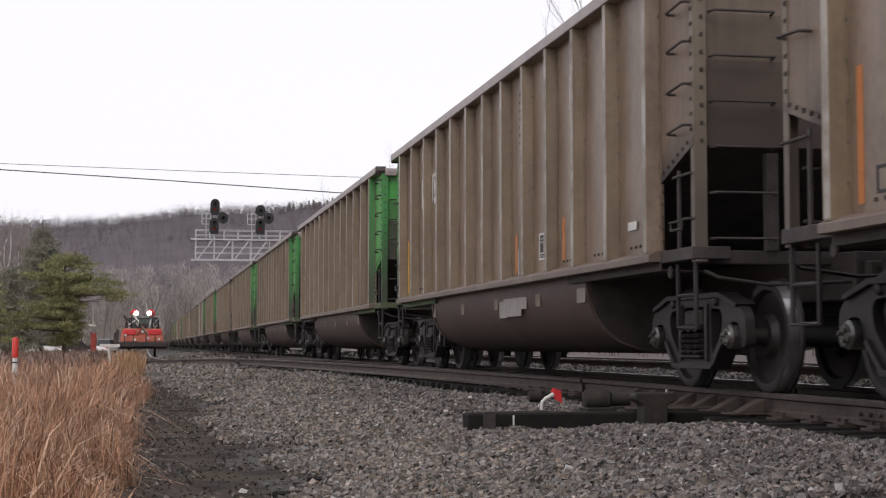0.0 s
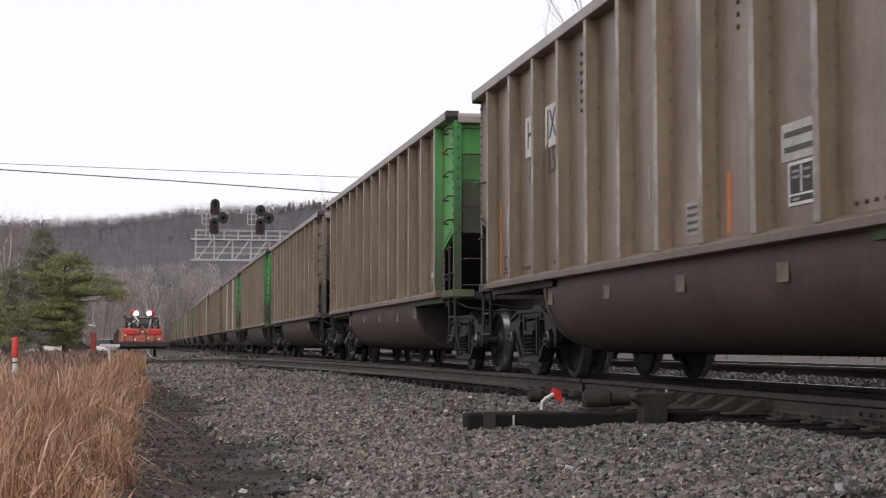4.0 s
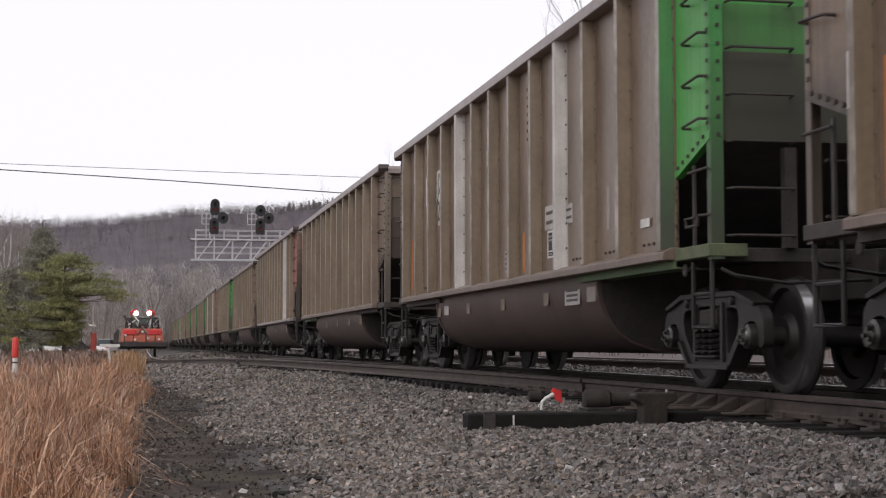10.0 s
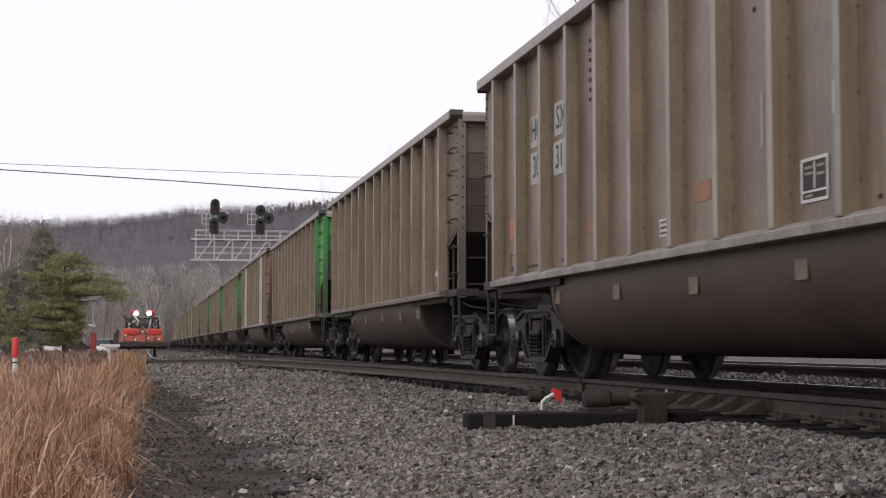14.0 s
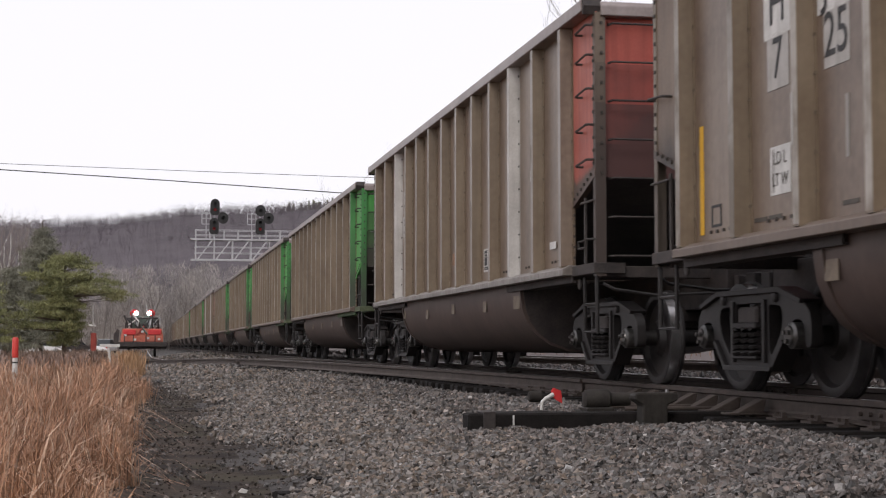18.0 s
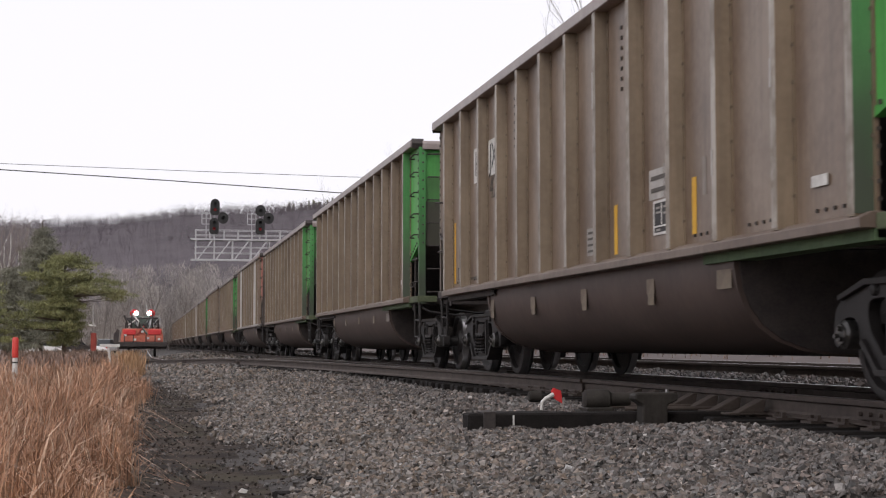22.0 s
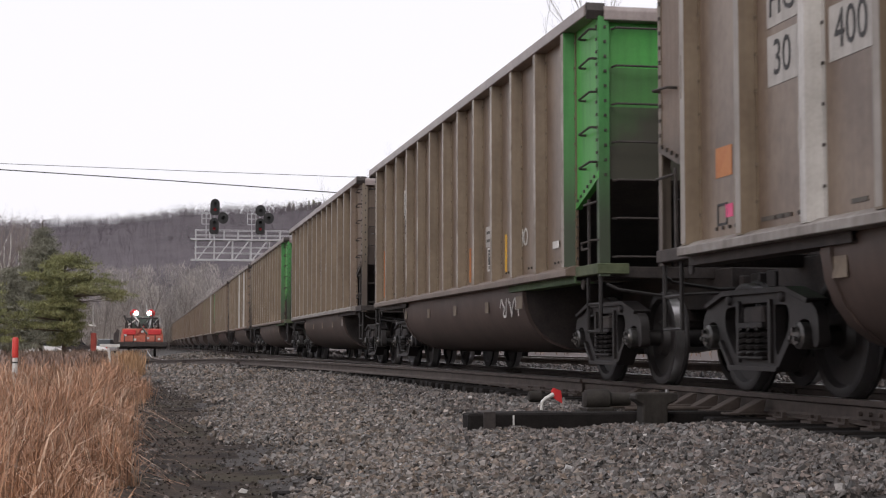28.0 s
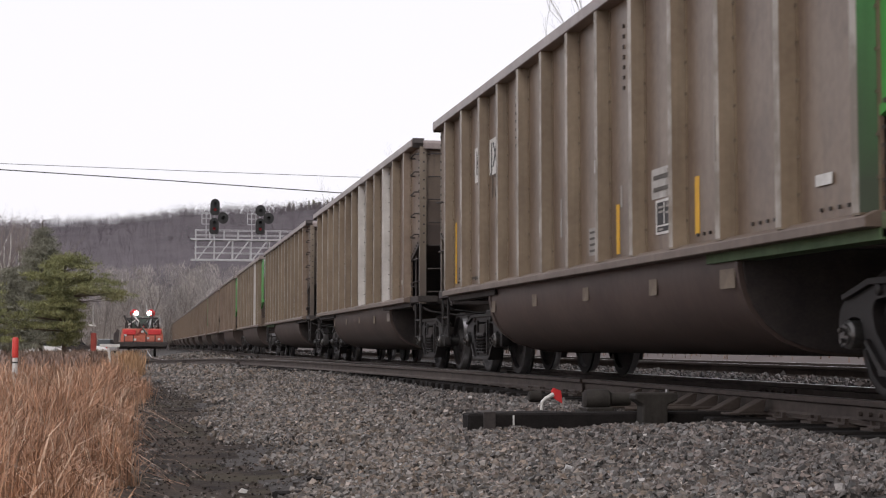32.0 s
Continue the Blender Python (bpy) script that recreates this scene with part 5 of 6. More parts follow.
mp("frame", Kit().box(MX - 1.3, MY - 0.2, 0.18, MX + 1.42, MY + 5.5, 0.52), STEEL, "black deck frame")
mp("bumper", Kit().box(MX - 1.35, MY - 0.45, 0.30, MX + 1.45, MY - 0.2, 0.58), STEEL)
mp("body", Kit().box(MX - 1.22, MY + 0.1, 0.56, MX + 1.22, MY + 4.6, 1.02).slab([(MX - 1.18, 1.02), (MX + 1.18, 1.02), (MX + 1.14, 1.36), (MX - 1.14, 1.36)], MY + 0.2, MY + 4.2, lambda u, w, t: (u, t, w)), MACHRED, "dented orange-red bodywork")
for s in (-1, 1):
    mp("fender_panel", Kit().box(MX + s * 0.72 - 0.36, MY + 0.02, 1.0, MX + s * 0.72 + 0.36, MY + 0.1, 1.3), FLAGRED, bevel=0.03)
    mp("lower_panel", Kit().box(MX + s * 0.62 - 0.5, MY + 0.04, 0.62, MX + s * 0.62 + 0.5, MY + 0.1, 0.92), MACHRED)
    for u in (-0.42, 0.1):
        mp("bracket", Kit().box(MX + s * 0.62 + u, MY - 0.02, 0.58, MX + s * 0.62 + u + 0.06, MY + 0.05, 0.98), STEEL)
    w = mp("wheel", Kit().turned([(-0.07, 0.30), (-0.05, 0.40), (0.05, 0.40), (0.07, 0.30)], 20, (MX + s * GAUGE, MY + 0.6, mz + 0.40)), TRUCKIRON, bevel=0, smooth=True)
    mp("wheel", Kit().turned([(-0.07, 0.30), (-0.05, 0.40), (0.05, 0.40), (0.07, 0.30)], 20, (MX + s * GAUGE, MY + 4.4, mz + 0.40)), TRUCKIRON, bevel=0, smooth=True)
    x = MX + 0.02 + s * 0.37
    d = mp("hose_drum", Kit().turned([(-0.3, 0.40), (-0.26, 0.44), (-0.24, 0.34), (0.2, 0.34), (0.24, 0.44), (0.28, 0.40)], 18, (x, MY + 0.8, 1.72), "y"), GREENISH, bevel=0, smooth=True)
    mp("drum_core", Kit().turned([(-0.34, 0.12), (-0.24, 0.14)], 12, (x, MY + 0.8, 1.72), "y"), SILVER, over=d, bevel=0)
    h = mp("lamp_shield", Kit().turned([(0.0, 0.17), (0.06, 0.24), (0.12, 0.2)], 9, (x + s * 0.12, MY + 0.5, 2.27), "y"), FLAGRED, "red lamp shield", bevel=0, smooth=True)
    mp("lamp_glass", Kit().turned([(-0.10, 0.04), (-0.08, 0.10), (-0.01, 0.13)], 16, (x, MY + 0.5, 2.26), "y"), BEAM, "lit white lamp", over=h, bevel=0)
    mp("lamp_arm", Kit().rod([(x, MY + 0.7, 1.5), (x, MY + 0.6, 2.2)], 0.05, 6), STEEL, bevel=0)
mp("ram", Kit().rod([(MX - 0.05, MY + 0.1, 1.5), (MX + 0.30, MY + 0.0, 1.02)], 0.055, 8), GREENISH, bevel=0)
mp("ram", Kit().rod([(MX + 0.1, MY + 0.12, 1.5), (MX - 0.30, MY + 0.02, 1.0)], 0.055, 8), MACHDARK, bevel=0)
mp("valve_block", Kit().box(MX - 0.2, MY + 0.3, 1.36, MX + 0.25, MY + 0.9, 1.62), STEEL)
for x in (0.72, 1.02):
    mp("guard_post", Kit().rod([(MX + x, MY + 0.9, 1.3), (MX + x - 0.06, MY + 0.9, 2.0)], 0.045, 6), SILVER, bevel=0)
for z in (1.55, 1.78, 1.98):
    mp("guard_rail", Kit().rod([(MX + 0.55, MY + 0.9, z), (MX + 1.1, MY + 0.9, z - 0.06)], 0.045, 6), SILVER, bevel=0)
rr = random.Random(9)
for i in range(16):
    x, z = MX + rr.uniform(-0.95, 1.05), rr.uniform(1.3, 1.5)
    mp("hose", Kit().rod([(x, MY + 0.3, z), (x + rr.uniform(-0.2, 0.2), MY + 0.2, z + rr.uniform(0.1, 0.35)), (x + rr.uniform(-0.4, 0.4), MY + 0.4, z + rr.uniform(0.3, 0.75))], rr.uniform(0.02, 0.045), 5), rr.choice((STEEL, SILVER, INK, WHITE)), bevel=0)
# small silver or white plates on the front of the bodywork
for x, z in ((-0.95, 0.98), (-0.4, 0.72), (0.35, 0.8), (0.98, 0.74), (0.02, 1.18)):
    mp("worn_plate", Kit().box(MX + x - 0.07, MY - 0.01, z - 0.06, MX + x + 0.07, MY + 0.03, z + 0.06), rr.choice((SILVER, WHITE)), bevel=0)
for x in (-0.95, -0.62, 0.62, 0.95):
    mp("tool_post", Kit().rod([(MX + x, MY + 0.5, 1.3), (MX + x * 0.93, MY + 0.5, 2.0 + 0.3 * (abs(x) < 0.7))], 0.05, 5), STEEL, bevel=0)
mp("crossbar", Kit().rod([(MX - 0.95, MY + 0.5, 1.95), (MX + 0.95, MY + 0.5, 1.98)], 0.05, 5), STEEL, bevel=0)
cab = mp("control_box", Kit().box(MX + 0.58, MY + 0.55, 1.42, MX + 1.06, MY + 0.95, 1.98), PALEGREY, "pale grey control box")
mp("box_window", Kit().box(MX + 0.66, MY + 0.53, 1.66, MX + 0.98, MY + 0.56, 1.9), STEEL, over=cab, bevel=0)
for x, lean in ((-0.55, -0.12), (-0.22, 0.1), (0.3, -0.08), (0.62, 0.12)):
    mp("whip_guide", Kit().rod([(MX + x, MY + 0.55, 2.2), (MX + x + lean, MY + 0.5, 2.72)], 0.022, 5), SILVER, bevel=0)
mp("engine_hood", Kit().box(MX - 0.55, MY + 1.6, 1.36, MX + 0.9, MY + 3.6, 1.9), MACHRED)
mp("side_plate", Kit().slab([(MX - 1.62, 0.45), (MX - 1.35, 0.45), (MX - 1.28, 1.25), (MX - 1.42, 1.35), (MX - 1.62, 1.0)], MY + 0.3, MY + 0.36, lambda u, w, t: (u, t, w)), STEEL)

# ---- a second machine, cars and a sign further off ----
mach2 = tagged(new("track_machine"), "red machine with a white canopy and whip aerial", "track machine")
gz = float(ground_z(-5, 150))
for x in (-5.4, -4.5):
    put_part("wheel", Kit().turned([(-0.12, 0.3), (0.12, 0.3)], 14, (x, 151, gz + 0.3)).mesh("wheel", INK, bevel=0.02), mach2)
put_part("body", Kit().box(-5.0, 150.2, gz + 0.4, -4.5, 152.5, gz + 2.2).mesh("body", MACHDARK, bevel=0.05), mach2)
put_part("canopy", Kit().slab([(-6.0, 2.28), (-4.6, 2.2), (-4.6, 2.36), (-5.9, 2.5)], 149.8, 152.4, lambda u, w, t: (u, t, w)).mesh("canopy", WHITE, bevel=0.02), mach2)
put_part("canopy_post", Kit().rod([(-5.85, 150, gz), (-5.85, 150, 2.3)], 0.05, 6).mesh("canopy_post", STEEL), mach2)
put_part("aerial", Kit().rod([(-4.78, 150, 2.2), (-4.8, 150, 4.3)], 0.045, 5, 0.03).mesh("aerial", WHITE), mach2)
put_part("grab_arm", Kit().rod([(-6.4, 150.5, gz + 0.2), (-6.1, 150.5, gz + 1.1), (-5.4, 150.5, gz + 0.9)], 0.09, 6).mesh("grab_arm", STEEL), mach2)

GLASS = surface("dark_car_glass", (0.015, 0.018, 0.02), (0.03, 0.034, 0.038), 0.12, 0.0, scale=2, bump=0)
CARWHITE = surface("white_car_paint", (0.62, 0.62, 0.63), (0.72, 0.72, 0.73), 0.3, scale=1, bump=0)


def parked_car(label, paint, length, width, height, m):
    """A car in side profile along its own x, at the pose m."""
    car = tagged(new("parked_car"), label, "car")
    L2, h = length / 2, height
    body = [(-L2, 0.35), (-L2 + 0.05, 0.75), (-L2 + 0.5, 0.85), (-L2 * 0.45, 0.92), (L2 * 0.5, 0.92), (L2 - 0.1, 0.85), (L2, 0.6), (L2, 0.32), (-L2 + 0.1, 0.25)]
    cab = [(-L2 * 0.7, 0.9), (-L2 * 0.45, h), (L2 * 0.2, h), (L2 * 0.5, 0.9)]
    b = put_part("body", Kit().slab(body, -width / 2, width / 2, lambda u, w, t: (u, t, w)).mesh("body", paint, bevel=0.06, smooth=True), car)
    put_part("cabin", Kit().slab(cab, -width / 2 + 0.12, width / 2 - 0.12, lambda u, w, t: (u, t, w)).mesh("cabin", GLASS, bevel=0.04, smooth=True), car)
    put_part("roof", Kit().box(-L2 * 0.44, -width / 2 + 0.14, h - 0.03, L2 * 0.19, width / 2 - 0.14, h + 0.03).mesh("roof", paint, bevel=0.02), car)
    for x in (-L2 * 0.62, L2 * 0.62):
        for s in (-1, 1):
            w = put_part("wheel", Kit().turned([(-0.1, 0.28), (-0.08, 0.32), (0.08, 0.32), (0.1, 0.28)], 16, (0, 0, 0), "y").mesh("wheel", INK, smooth=True), car, (x, s * (width / 2 - 0.1), 0.32))
            put_part("rim", Kit().turned([(-0.105, 0.18), (0.105, 0.18)], 12, (0, 0, 0), "y").mesh("rim", SILVER), w)
        put_part("lamp", Kit().box(math.copysign(L2 - 0.04, x), -width / 2 + 0.1, 0.6, math.copysign(L2 + 0.01, x), -width / 2 + 0.45, 0.75).mesh("lamp", FLAGRED if x < 0 else SILVER), car)
    car.matrix_world = m
    return car


parked_car("white sedan parked beyond the pine", CARWHITE, 4.3, 1.8, 1.42, pose(-12.3, 200, float(ground_z(-12.3, 200)) + 0.02))
parked_car("white sport utility car parked end-on", CARWHITE, 4.6, 1.85, 1.75, pose(-4.7, 200, float(ground_z(-4.7, 200)) + 0.02, 0, 0, 78))
parked_car("dark car parked beyond the pine", STEEL, 4.2, 1.75, 1.4, pose(-8.4, 204, float(ground_z(-8.4, 204)) + 0.02, 0, 0, 20))
sign = tagged(new("red_sign"), "small red warning board on a stake", "sign")
gz = float(ground_z(-10.6, 170))
put_part("stake", Kit().rod([(-10.6, 170, gz), (-10.6, 170, gz + 2.2)], 0.04, 5).mesh("stake", STEEL), sign)
put_part("board", Kit().box(-11.0, 169.94, gz + 1.6, -10.3, 169.98, gz + 2.15).mesh("board", POSTRED, bevel=0.02), sign)

# ---- trees ----
BARK = surface("grey_bark", (0.14, 0.12, 0.105), (0.25, 0.22, 0.20), 0.9, scale=3)
TWIG = surface("grey_twigs", (0.17, 0.145, 0.135), (0.27, 0.235, 0.215), 0.9, scale=0.5, island=0.2, bump=0)
BIRCH = surface("white_birch_bark", (0.42, 0.40, 0.38), (0.62, 0.60, 0.57), 0.8, scale=4)
PINEBARK = surface("pine_bark", (0.06, 0.045, 0.035), (0.12, 0.09, 0.07), 0.9, scale=4)
PINE = surface("yellow_green_needles", (0.105, 0.115, 0.05), (0.27, 0.27, 0.115), 0.7, scale=0.6, fine=3, island=0.3, bump=0)
# Dark needles made paler, so that their colour carries the haze before them.
SPRUCE = surface("hazed_spruce_needles", (0.132, 0.133, 0.104), (0.255, 0.25, 0.19), 0.75, scale=0.8, fine=3, island=0.3, bump=0)


# Twig colour lightened and purpled to paint in the haze over the ridge.
WOODS = leafless("hazed_bare_woods", (0.15, 0.127, 0.142), (0.205, 0.177, 0.194))
PALECROWN = leafless("pale_grey_crowns", (0.47, 0.43, 0.395), (0.60, 0.55, 0.51))
THICKET = leafless("grey_thicket", (0.24, 0.212, 0.203), (0.325, 0.292, 0.276))


def bare_tree(seed, height, spread, depth=4, lean=0.0, forks=4, stout=0.014):
    """Trunk and crown of a leafless tree at the origin."""
    r = random.Random(seed)
    wood, twigs = Kit(), Kit()

    def grow(p, d, length, thick, level):
        pts, q, v = [p], Vector(p), Vector(d)
        for i in range(3):
            v = (v + Vector((r.uniform(-1, 1), r.uniform(-1, 1), r.uniform(-0.2, 0.6))) * 0.16).normalized()
            q = q + v * length / 3
            pts.append(tuple(q))
        (wood if level < 2 else twigs).rod(pts, thick, 6 if level == 0 else 3, thick * 0.5, cap=False)
        if level >= depth:
            return
        for i in range(forks + (2 if level == 0 else 0)):
            k = r.randrange(1, 4) if level else r.choice((1, 2, 2, 3, 3))
            out = Vector((r.uniform(-1, 1), r.uniform(-1, 1), 0)).normalized()
            w = (v * r.uniform(0.5, 1.1) + out * spread * r.uniform(0.5, 1.0) + Vector((0, 0, 0.25))).normalized()
            grow(pts[k], w, length * r.uniform(0.42, 0.68), thick * 0.42, level + 1)
    grow((0, 0, -0.3), (lean, 0, 1), height * 0.55, height * stout, 0)
    return wood, twigs


MODELS = []
for i, (h, sp, fk) in enumerate(((13, 0.75, 4), (12, 0.6, 5), (14, 0.5, 4), (11, 0.9, 5))):
    wood, twigs = bare_tree(40 + i, h, sp, 4, 0.05, fk)
    MODELS.append((wood.mesh("trunk", BARK), twigs.mesh("crown", TWIG)))


for i in (4, 5):
    wood, twigs = bare_tree(60 + i, 14.5, 0.5, 4, 0.02, 4, 0.007)
    MODELS.append((wood.mesh("trunk", BARK), twigs.mesh("crown", TWIG)))


def plant(label, model, x, y, scale, turn, z=None, mats=None, group=""):
    t = tagged(new("bare_tree"), label, "tree", group)
    for name, me in zip(("trunk", "crown"), model):
        o = put_part(name, me, t)
        if mats:
            o.material_slots[0].link = "OBJECT"
            o.material_slots[0].material = mats[0 if name == "trunk" else 1]
    t.matrix_world = pose(x, y, float(ground_z(x, y)) if z is None else z, 0, 0, turn)
    t.scale = (scale,) * 3
    return t


r = random.Random(21)
# leafless trees beyond the end of the siding, and those whose tops show over the train
for i in range(20):
    x = -6 + 18 * (i % 10) / 9 + r.uniform(-0.9, 0.9)
    plant("pale grey leafless tree at the edge of the yard", MODELS[4 + i % 2], x, 212 + 8 * (i // 10) + r.uniform(-4, 4), r.uniform(0.45, 0.68), r.uniform(0, 360), mats=(THICKET, THICKET), group="leafless trees beyond the siding")
for x, y, s, k in ((22.5, 70, 1.18, 4), (21.9, 71.5, 1.12, 5), (15.9, 110, 0.82, 4), (17.4, 112, 0.74, 5), (21.0, 160, 0.98, 4), (23.0, 163, 0.95, 5), (22.0, 158, 0.9, 4)):
    plant("tall leafless tree behind the second track", MODELS[k], x, y, s, 40 * k + 15 * x, group="leafless trees behind the tracks")
for x, y, s, k in ((-10.3, 130, 0.86, 2), (-9.6, 131, 0.88, 1), (-11.4, 128, 0.7, 2), (-12.3, 134, 0.9, 1), (-13.2, 130, 0.85, 2), (-11.0, 138, 0.9, 1)):
    plant("slender white-barked birch behind the conifers", MODELS[k], x, y, s, 90 * k + x * 30, mats=(BIRCH, TWIG), group="birches")
for i in range(9):
    plant("leafless tree at the edge of the field", MODELS[i % 4], -16 + 0.9 * i - 2.5 * (i % 3), 140 + 8 * (i % 4), r.uniform(0.6, 0.85), 77 * i, group="leafless trees by the field")


def needles(centres, radius, count, length, width, up, rng, flat=0.17):
    """Tufts of thin needles round the given centres."""
    n = len(centres) * count
    c = np.repeat(np.asarray(centres), count, 0)
    rr = np.repeat(np.asarray(radius), count)[:, None]
    p = c + rng.normal(size=(n, 3)) * rr * np.array([0.7, 0.7, flat])
    d = rng.normal(size=(n, 3)) + np.array([0, 0, up])
    d /= np.linalg.norm(d, axis=1)[:, None]
    s = np.cross(d, rng.normal(size=(n, 3)))
    s /= np.linalg.norm(s, axis=1)[:, None]
    ln = length * rng.uniform(0.6, 1.3, n)[:, None]
    v = np.stack([p - s * width / 2, p + s * width / 2, p + d * ln], 1)
    return v.reshape(-1, 3), np.arange(n * 3).reshape(-1, 3)


def conifer(name, label, x, y, layers, mat, trunk_top, seed, count=46, droop=0.0, size=1.0, loose=0.13, flat=0.17):
    """layers: rows of height, reach to the left and reach to the right of the trunk, number of tufts."""
    rg = np.random.default_rng(seed)
    gz = float(ground_z(x, y))
    tree = tagged(new(name), label, "tree")
    wood = Kit().rod([(0, 0, -0.3), (0.06, 0, trunk_top * 0.4), (-0.05, 0, trunk_top * 0.75), (0, 0, trunk_top)], 0.16 * size, 8, 0.03, cap=False)
    cs, rs = [], []
    for h, left, right, n in layers:
        for i in range(n):
            a = rg.uniform(0, 2 * np.pi)
            reach = (right if math.cos(a) > 0 else left)
            q = math.sqrt(rg.uniform(0.04, 1))
            px, py = math.cos(a) * reach * q, math.sin(a) * 0.5 * (left + right) * q
            cs.append((px, py, h + rg.normal(0, loose) - droop * q))
            rs.append(rg.uniform(0.28, 0.5) * size)
            if i % 4 == 0:
                wood.rod([(0, 0, h - 0.3), (px * 0.5, py * 0.5, h - 0.22), (px, py, h - droop * q - 0.05)], 0.045 * size, 4, 0.012, cap=False)
    v, f = needles(cs, rs, count, 0.24 * size, 0.05 * size, 0.8 if droop <= 0 else -0.2, rg, flat)
    put_part("trunk", wood.mesh("trunk", PINEBARK, smooth=True), tree)
    put_part("crown", bulk("crown", v, f, mat), tree)
    tree.location = (x, y, gz)
    return tree


conifer("pine_tree", "spreading yellow-green pine with flat layered boughs", -4.75, 95,
        [(6.25, 0.9, 1.1, 16), (5.85, 1.4, 2.0, 20), (5.2, 2.2, 2.8, 38), (4.75, 0.8, 3.5, 40), (4.25, 1.4, 4.2, 56), (3.9, 0.9, 4.5, 16), (3.45, 2.9, 1.2, 34), (2.8, 3.5, 1.0, 36), (2.15, 3.4, 1.25, 30), (1.6, 1.2, 0.8, 12), (1.1, 0.6, 0.5, 8)], PINE, 6.2, 3, count=90, loose=0.11, flat=0.17)
conifer("spruce_tree", "tall dark conical spruce behind the pine", -7.4, 115,
        [(9.7 - 0.40 * i, 0.2 + 0.25 * min(i, 9), 0.2 + 0.25 * min(i, 9), 9 + 4 * i) for i in range(21)], SPRUCE, 10.2, 4, count=70, droop=0.35)
conifer("spruce_tree", "dark ragged conifer at the field's edge", -8.8, 104,
        [(6.2 - 0.42 * i, 0.3 + 0.17 * i, 0.3 + 0.17 * i, 8 + 3 * i) for i in range(13)], SPRUCE, 6.2, 5, count=64, droop=0.25)
conifer("pine_tree", "dull green pine at the field's edge", -9.2, 92,
        [(4.6 - 0.55 * i, 0.6 + 0.27 * i, 0.6 + 0.24 * i, 10 + 2 * i) for i in range(7)], PINE, 4.5, 6, count=80, loose=0.08, flat=0.11)
# ---- woods on the ridge: countless leafless trees ----


def far_woods(name, label, x, y, height, mat, rays, rng, conical=False, wide=0.1, rise=0.7, long=0.14, trunks=False):
    n = len(x)
    z = ground_z(x, y) - 0.5
    m = n * rays
    bx, by, bz, hh = (np.repeat(q, rays) for q in (x, y, z, height))
    a = rng.uniform(0, 2 * np.pi, m)
    if conical:
        low = rng.uniform(0.1, 0.95, m)
        reach = hh * 0.2 * (1 - low) + 0.2
        root = np.stack([bx, by, bz + hh * np.minimum(low + 0.12, 1)], -1)
        tip = np.stack([bx + np.cos(a) * reach, by + np.sin(a) * reach, bz + hh * low], -1)
        wide = 0.6
    else:
        up = rng.uniform(0.15, 1, m)
        reach = hh * 0.26 * np.sqrt(rng.random(m)) * np.clip(1.5 - up, 0.4, 1)
        root = np.stack([bx + np.cos(a) * reach, by + np.sin(a) * reach, bz + hh * up], -1)
        way = rng.normal(size=(m, 3)) + np.array([0, 0, rise])
        way /= np.linalg.norm(way, axis=1)[:, None]
        tip = root + way * (hh * long * rng.uniform(0.6, 1.4, m))[:, None]
        if trunks:
            root[::rays], tip[::rays] = np.stack([x, y, z], -1), np.stack([x, y, z + height * 0.8], -1)
    side = np.stack([np.sin(a + 1), np.cos(a + 1) * 0.3, np.zeros(m)], -1) * wide * rng.uniform(0.5, 1.2, m)[:, None]
    v = np.stack([root - side, root + side, tip], 1)
    me = bulk(name, v.reshape(-1, 3), np.arange(m * 3).reshape(-1, 3), mat, smooth=True)
    me.normals_split_custom_set_from_vertices(np.tile((0.0, -0.45, 0.9), (m * 3, 1)))
    return tagged(new(name, me), label, "woods", kind="stuff")


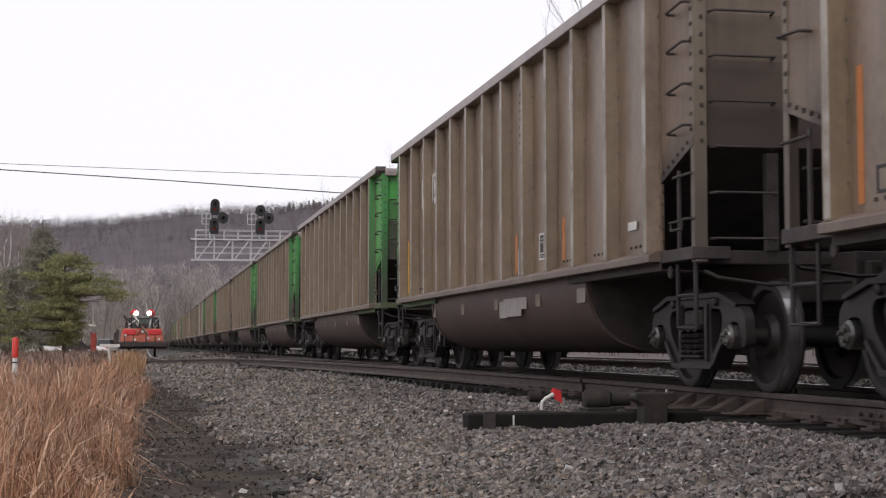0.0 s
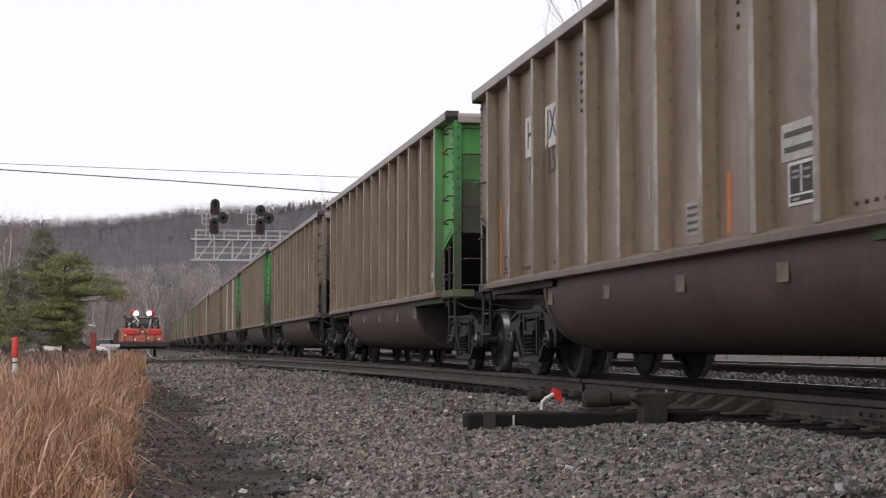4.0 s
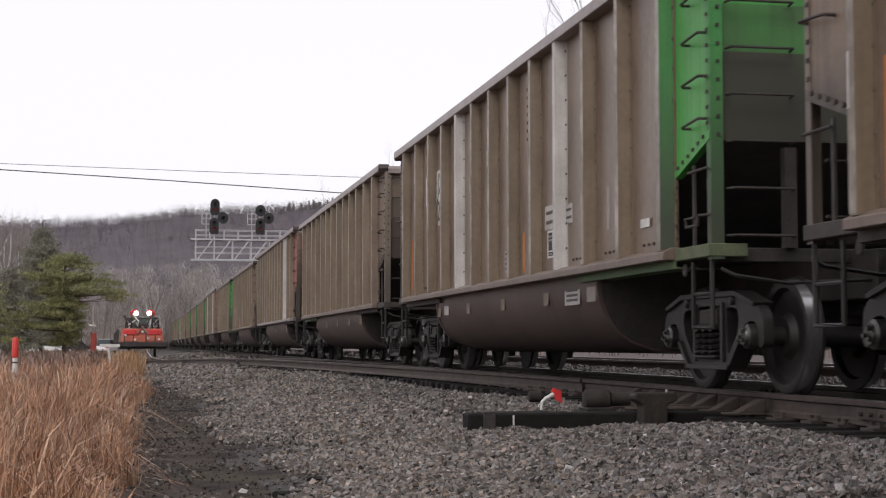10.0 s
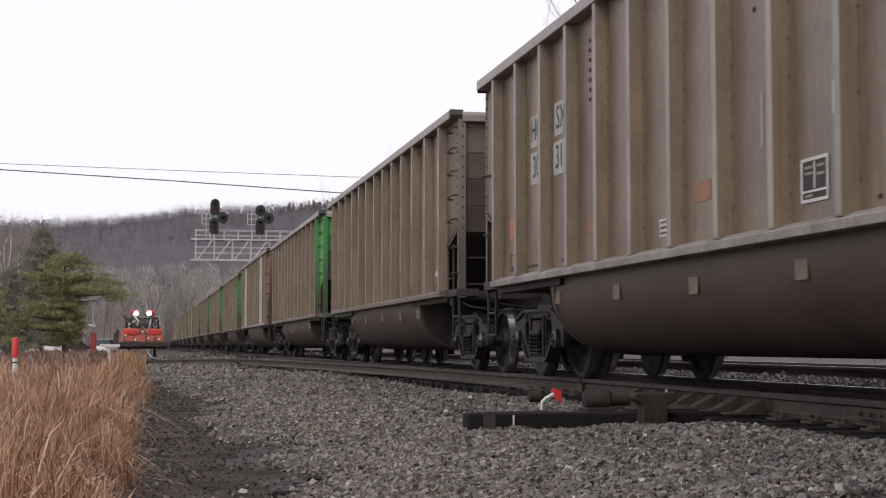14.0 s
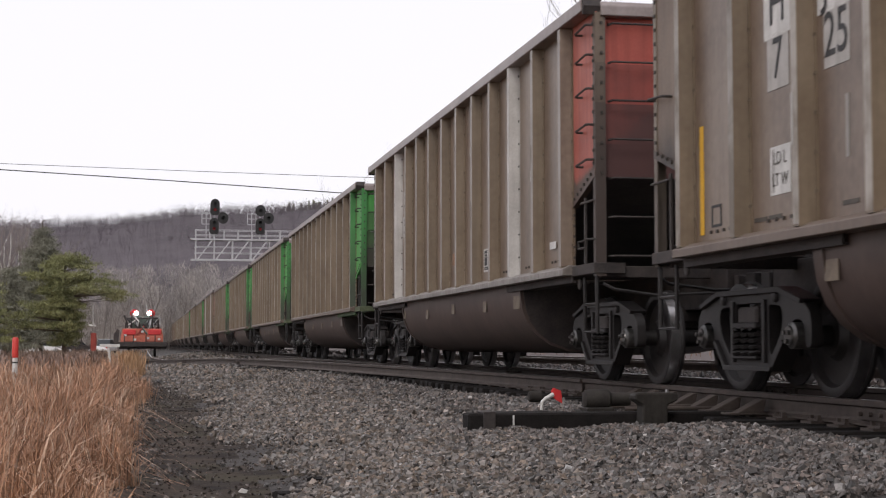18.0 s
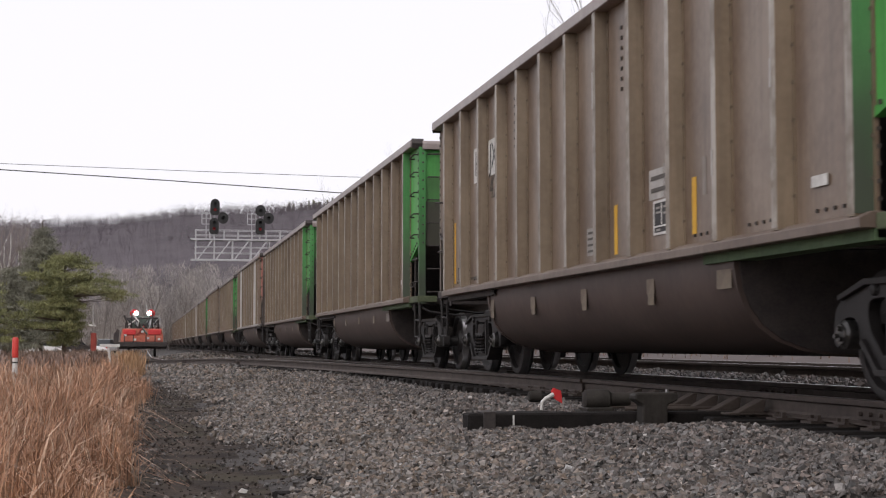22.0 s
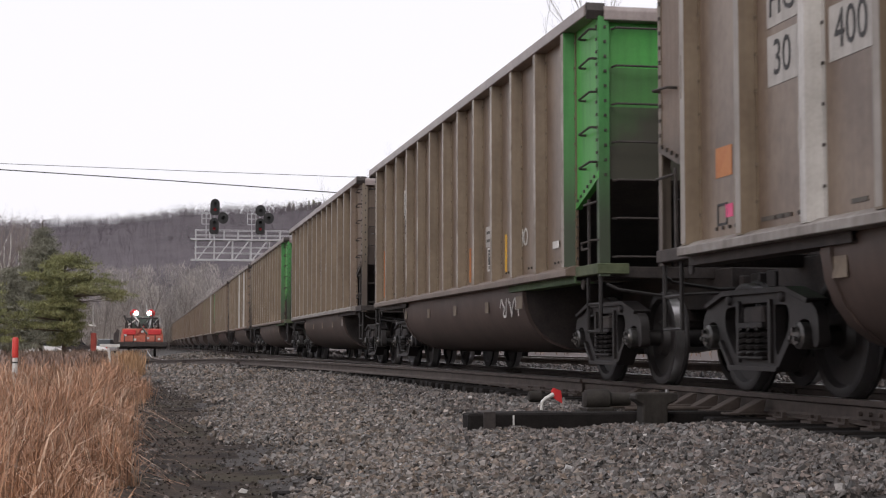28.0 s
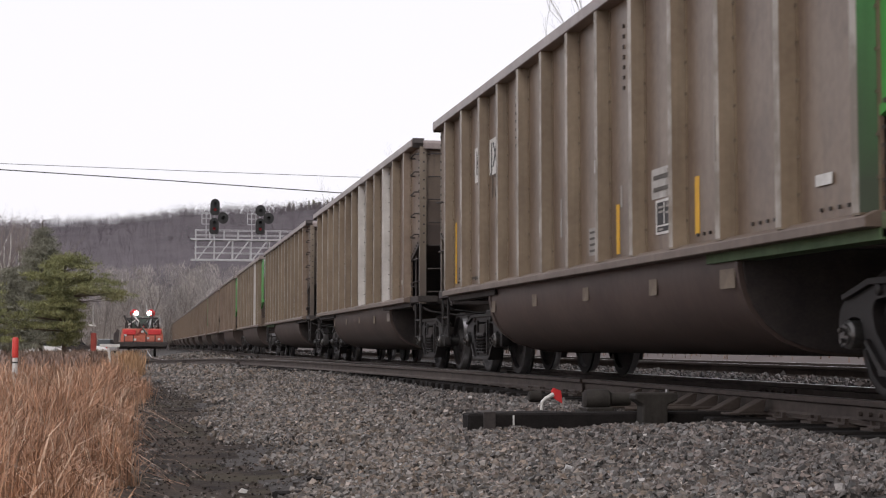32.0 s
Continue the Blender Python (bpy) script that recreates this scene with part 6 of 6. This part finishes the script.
rng = np.random.default_rng(8)
n = 17000
fy = rng.uniform(330, 900, n)
fx = rng.uniform(-0.16, 0.26, n) * fy + rng.uniform(-20, 20, n)
far_woods("ridge_woods", "purple-brown leafless woods covering the ridge", fx, fy, rng.uniform(3, 7, n), WOODS, 14, rng, wide=0.06, rise=1.0, long=0.14)
n = 6500
fy = 560 + 340 * np.sqrt(rng.random(n))
fx = rng.uniform(-0.15, 0.26, n) * fy
far_woods("crest_woods", "purple-brown leafless woods up to the crest", fx, fy, rng.uniform(2.5, 5, n), WOODS, 30, rng, wide=0.10, rise=1.0, long=0.16)
n = 1900
fy = rng.uniform(250, 330, n)
fx = rng.uniform(-0.17, 0.14, n) * fy
far_woods("valley_woods", "grey leafless thicket on the valley floor", fx, fy, rng.uniform(5, 9.5, n), THICKET, 80, rng, wide=0.05, rise=1.2, long=0.11, trunks=True)
n = 46
fy = rng.uniform(225, 255, n)
fx = rng.uniform(-0.075, 0.11, n) * fy
far_woods("pale_trees", "pale grey rounded crowns of leafless trees beyond the yard", fx, fy, rng.uniform(9.5, 13.8, n), PALECROWN, 1100, rng, wide=0.04, rise=1.0, long=0.065, trunks=True)
n = 55
fy = rng.uniform(800, 850, n)
fx = rng.uniform(0.088, 0.135, n) * fy
far_woods("ridge_conifers", "dark pointed conifers along the crest of the ridge", fx, fy, rng.uniform(4, 8, n), SPRUCE, 90, rng, conical=True)


def rolled(t):
    """Metres that the train has rolled since 13 s; it gathers a little speed at first."""
    return SPEED * (t - 13 - (0.0522 - 0.004334 * t + 0.0000679 * t * t))



def motions():
    """The train rolls towards the camera at an even speed; every wheelset turns with it."""
    steps = [i / 15 for i in range(481)]
    spin = [[(t, pose(0, y, WHEEL_R, math.degrees(rolled(t) / WHEEL_R) % 360)) for t in steps] for y in AXLES]
    for number, car, wheels in train:
        walk(car, [(t, pose(TRACK, 21.37 + PITCH * number - rolled(t), 0)) for t in (0, 0.2, 2, 5, 8, 12, 16, 20, 24, 28, 30, 31.8, 32)])
        if number < 13:
            for w, rows in zip(wheels, spin):
                walk(w, rows)


motions()
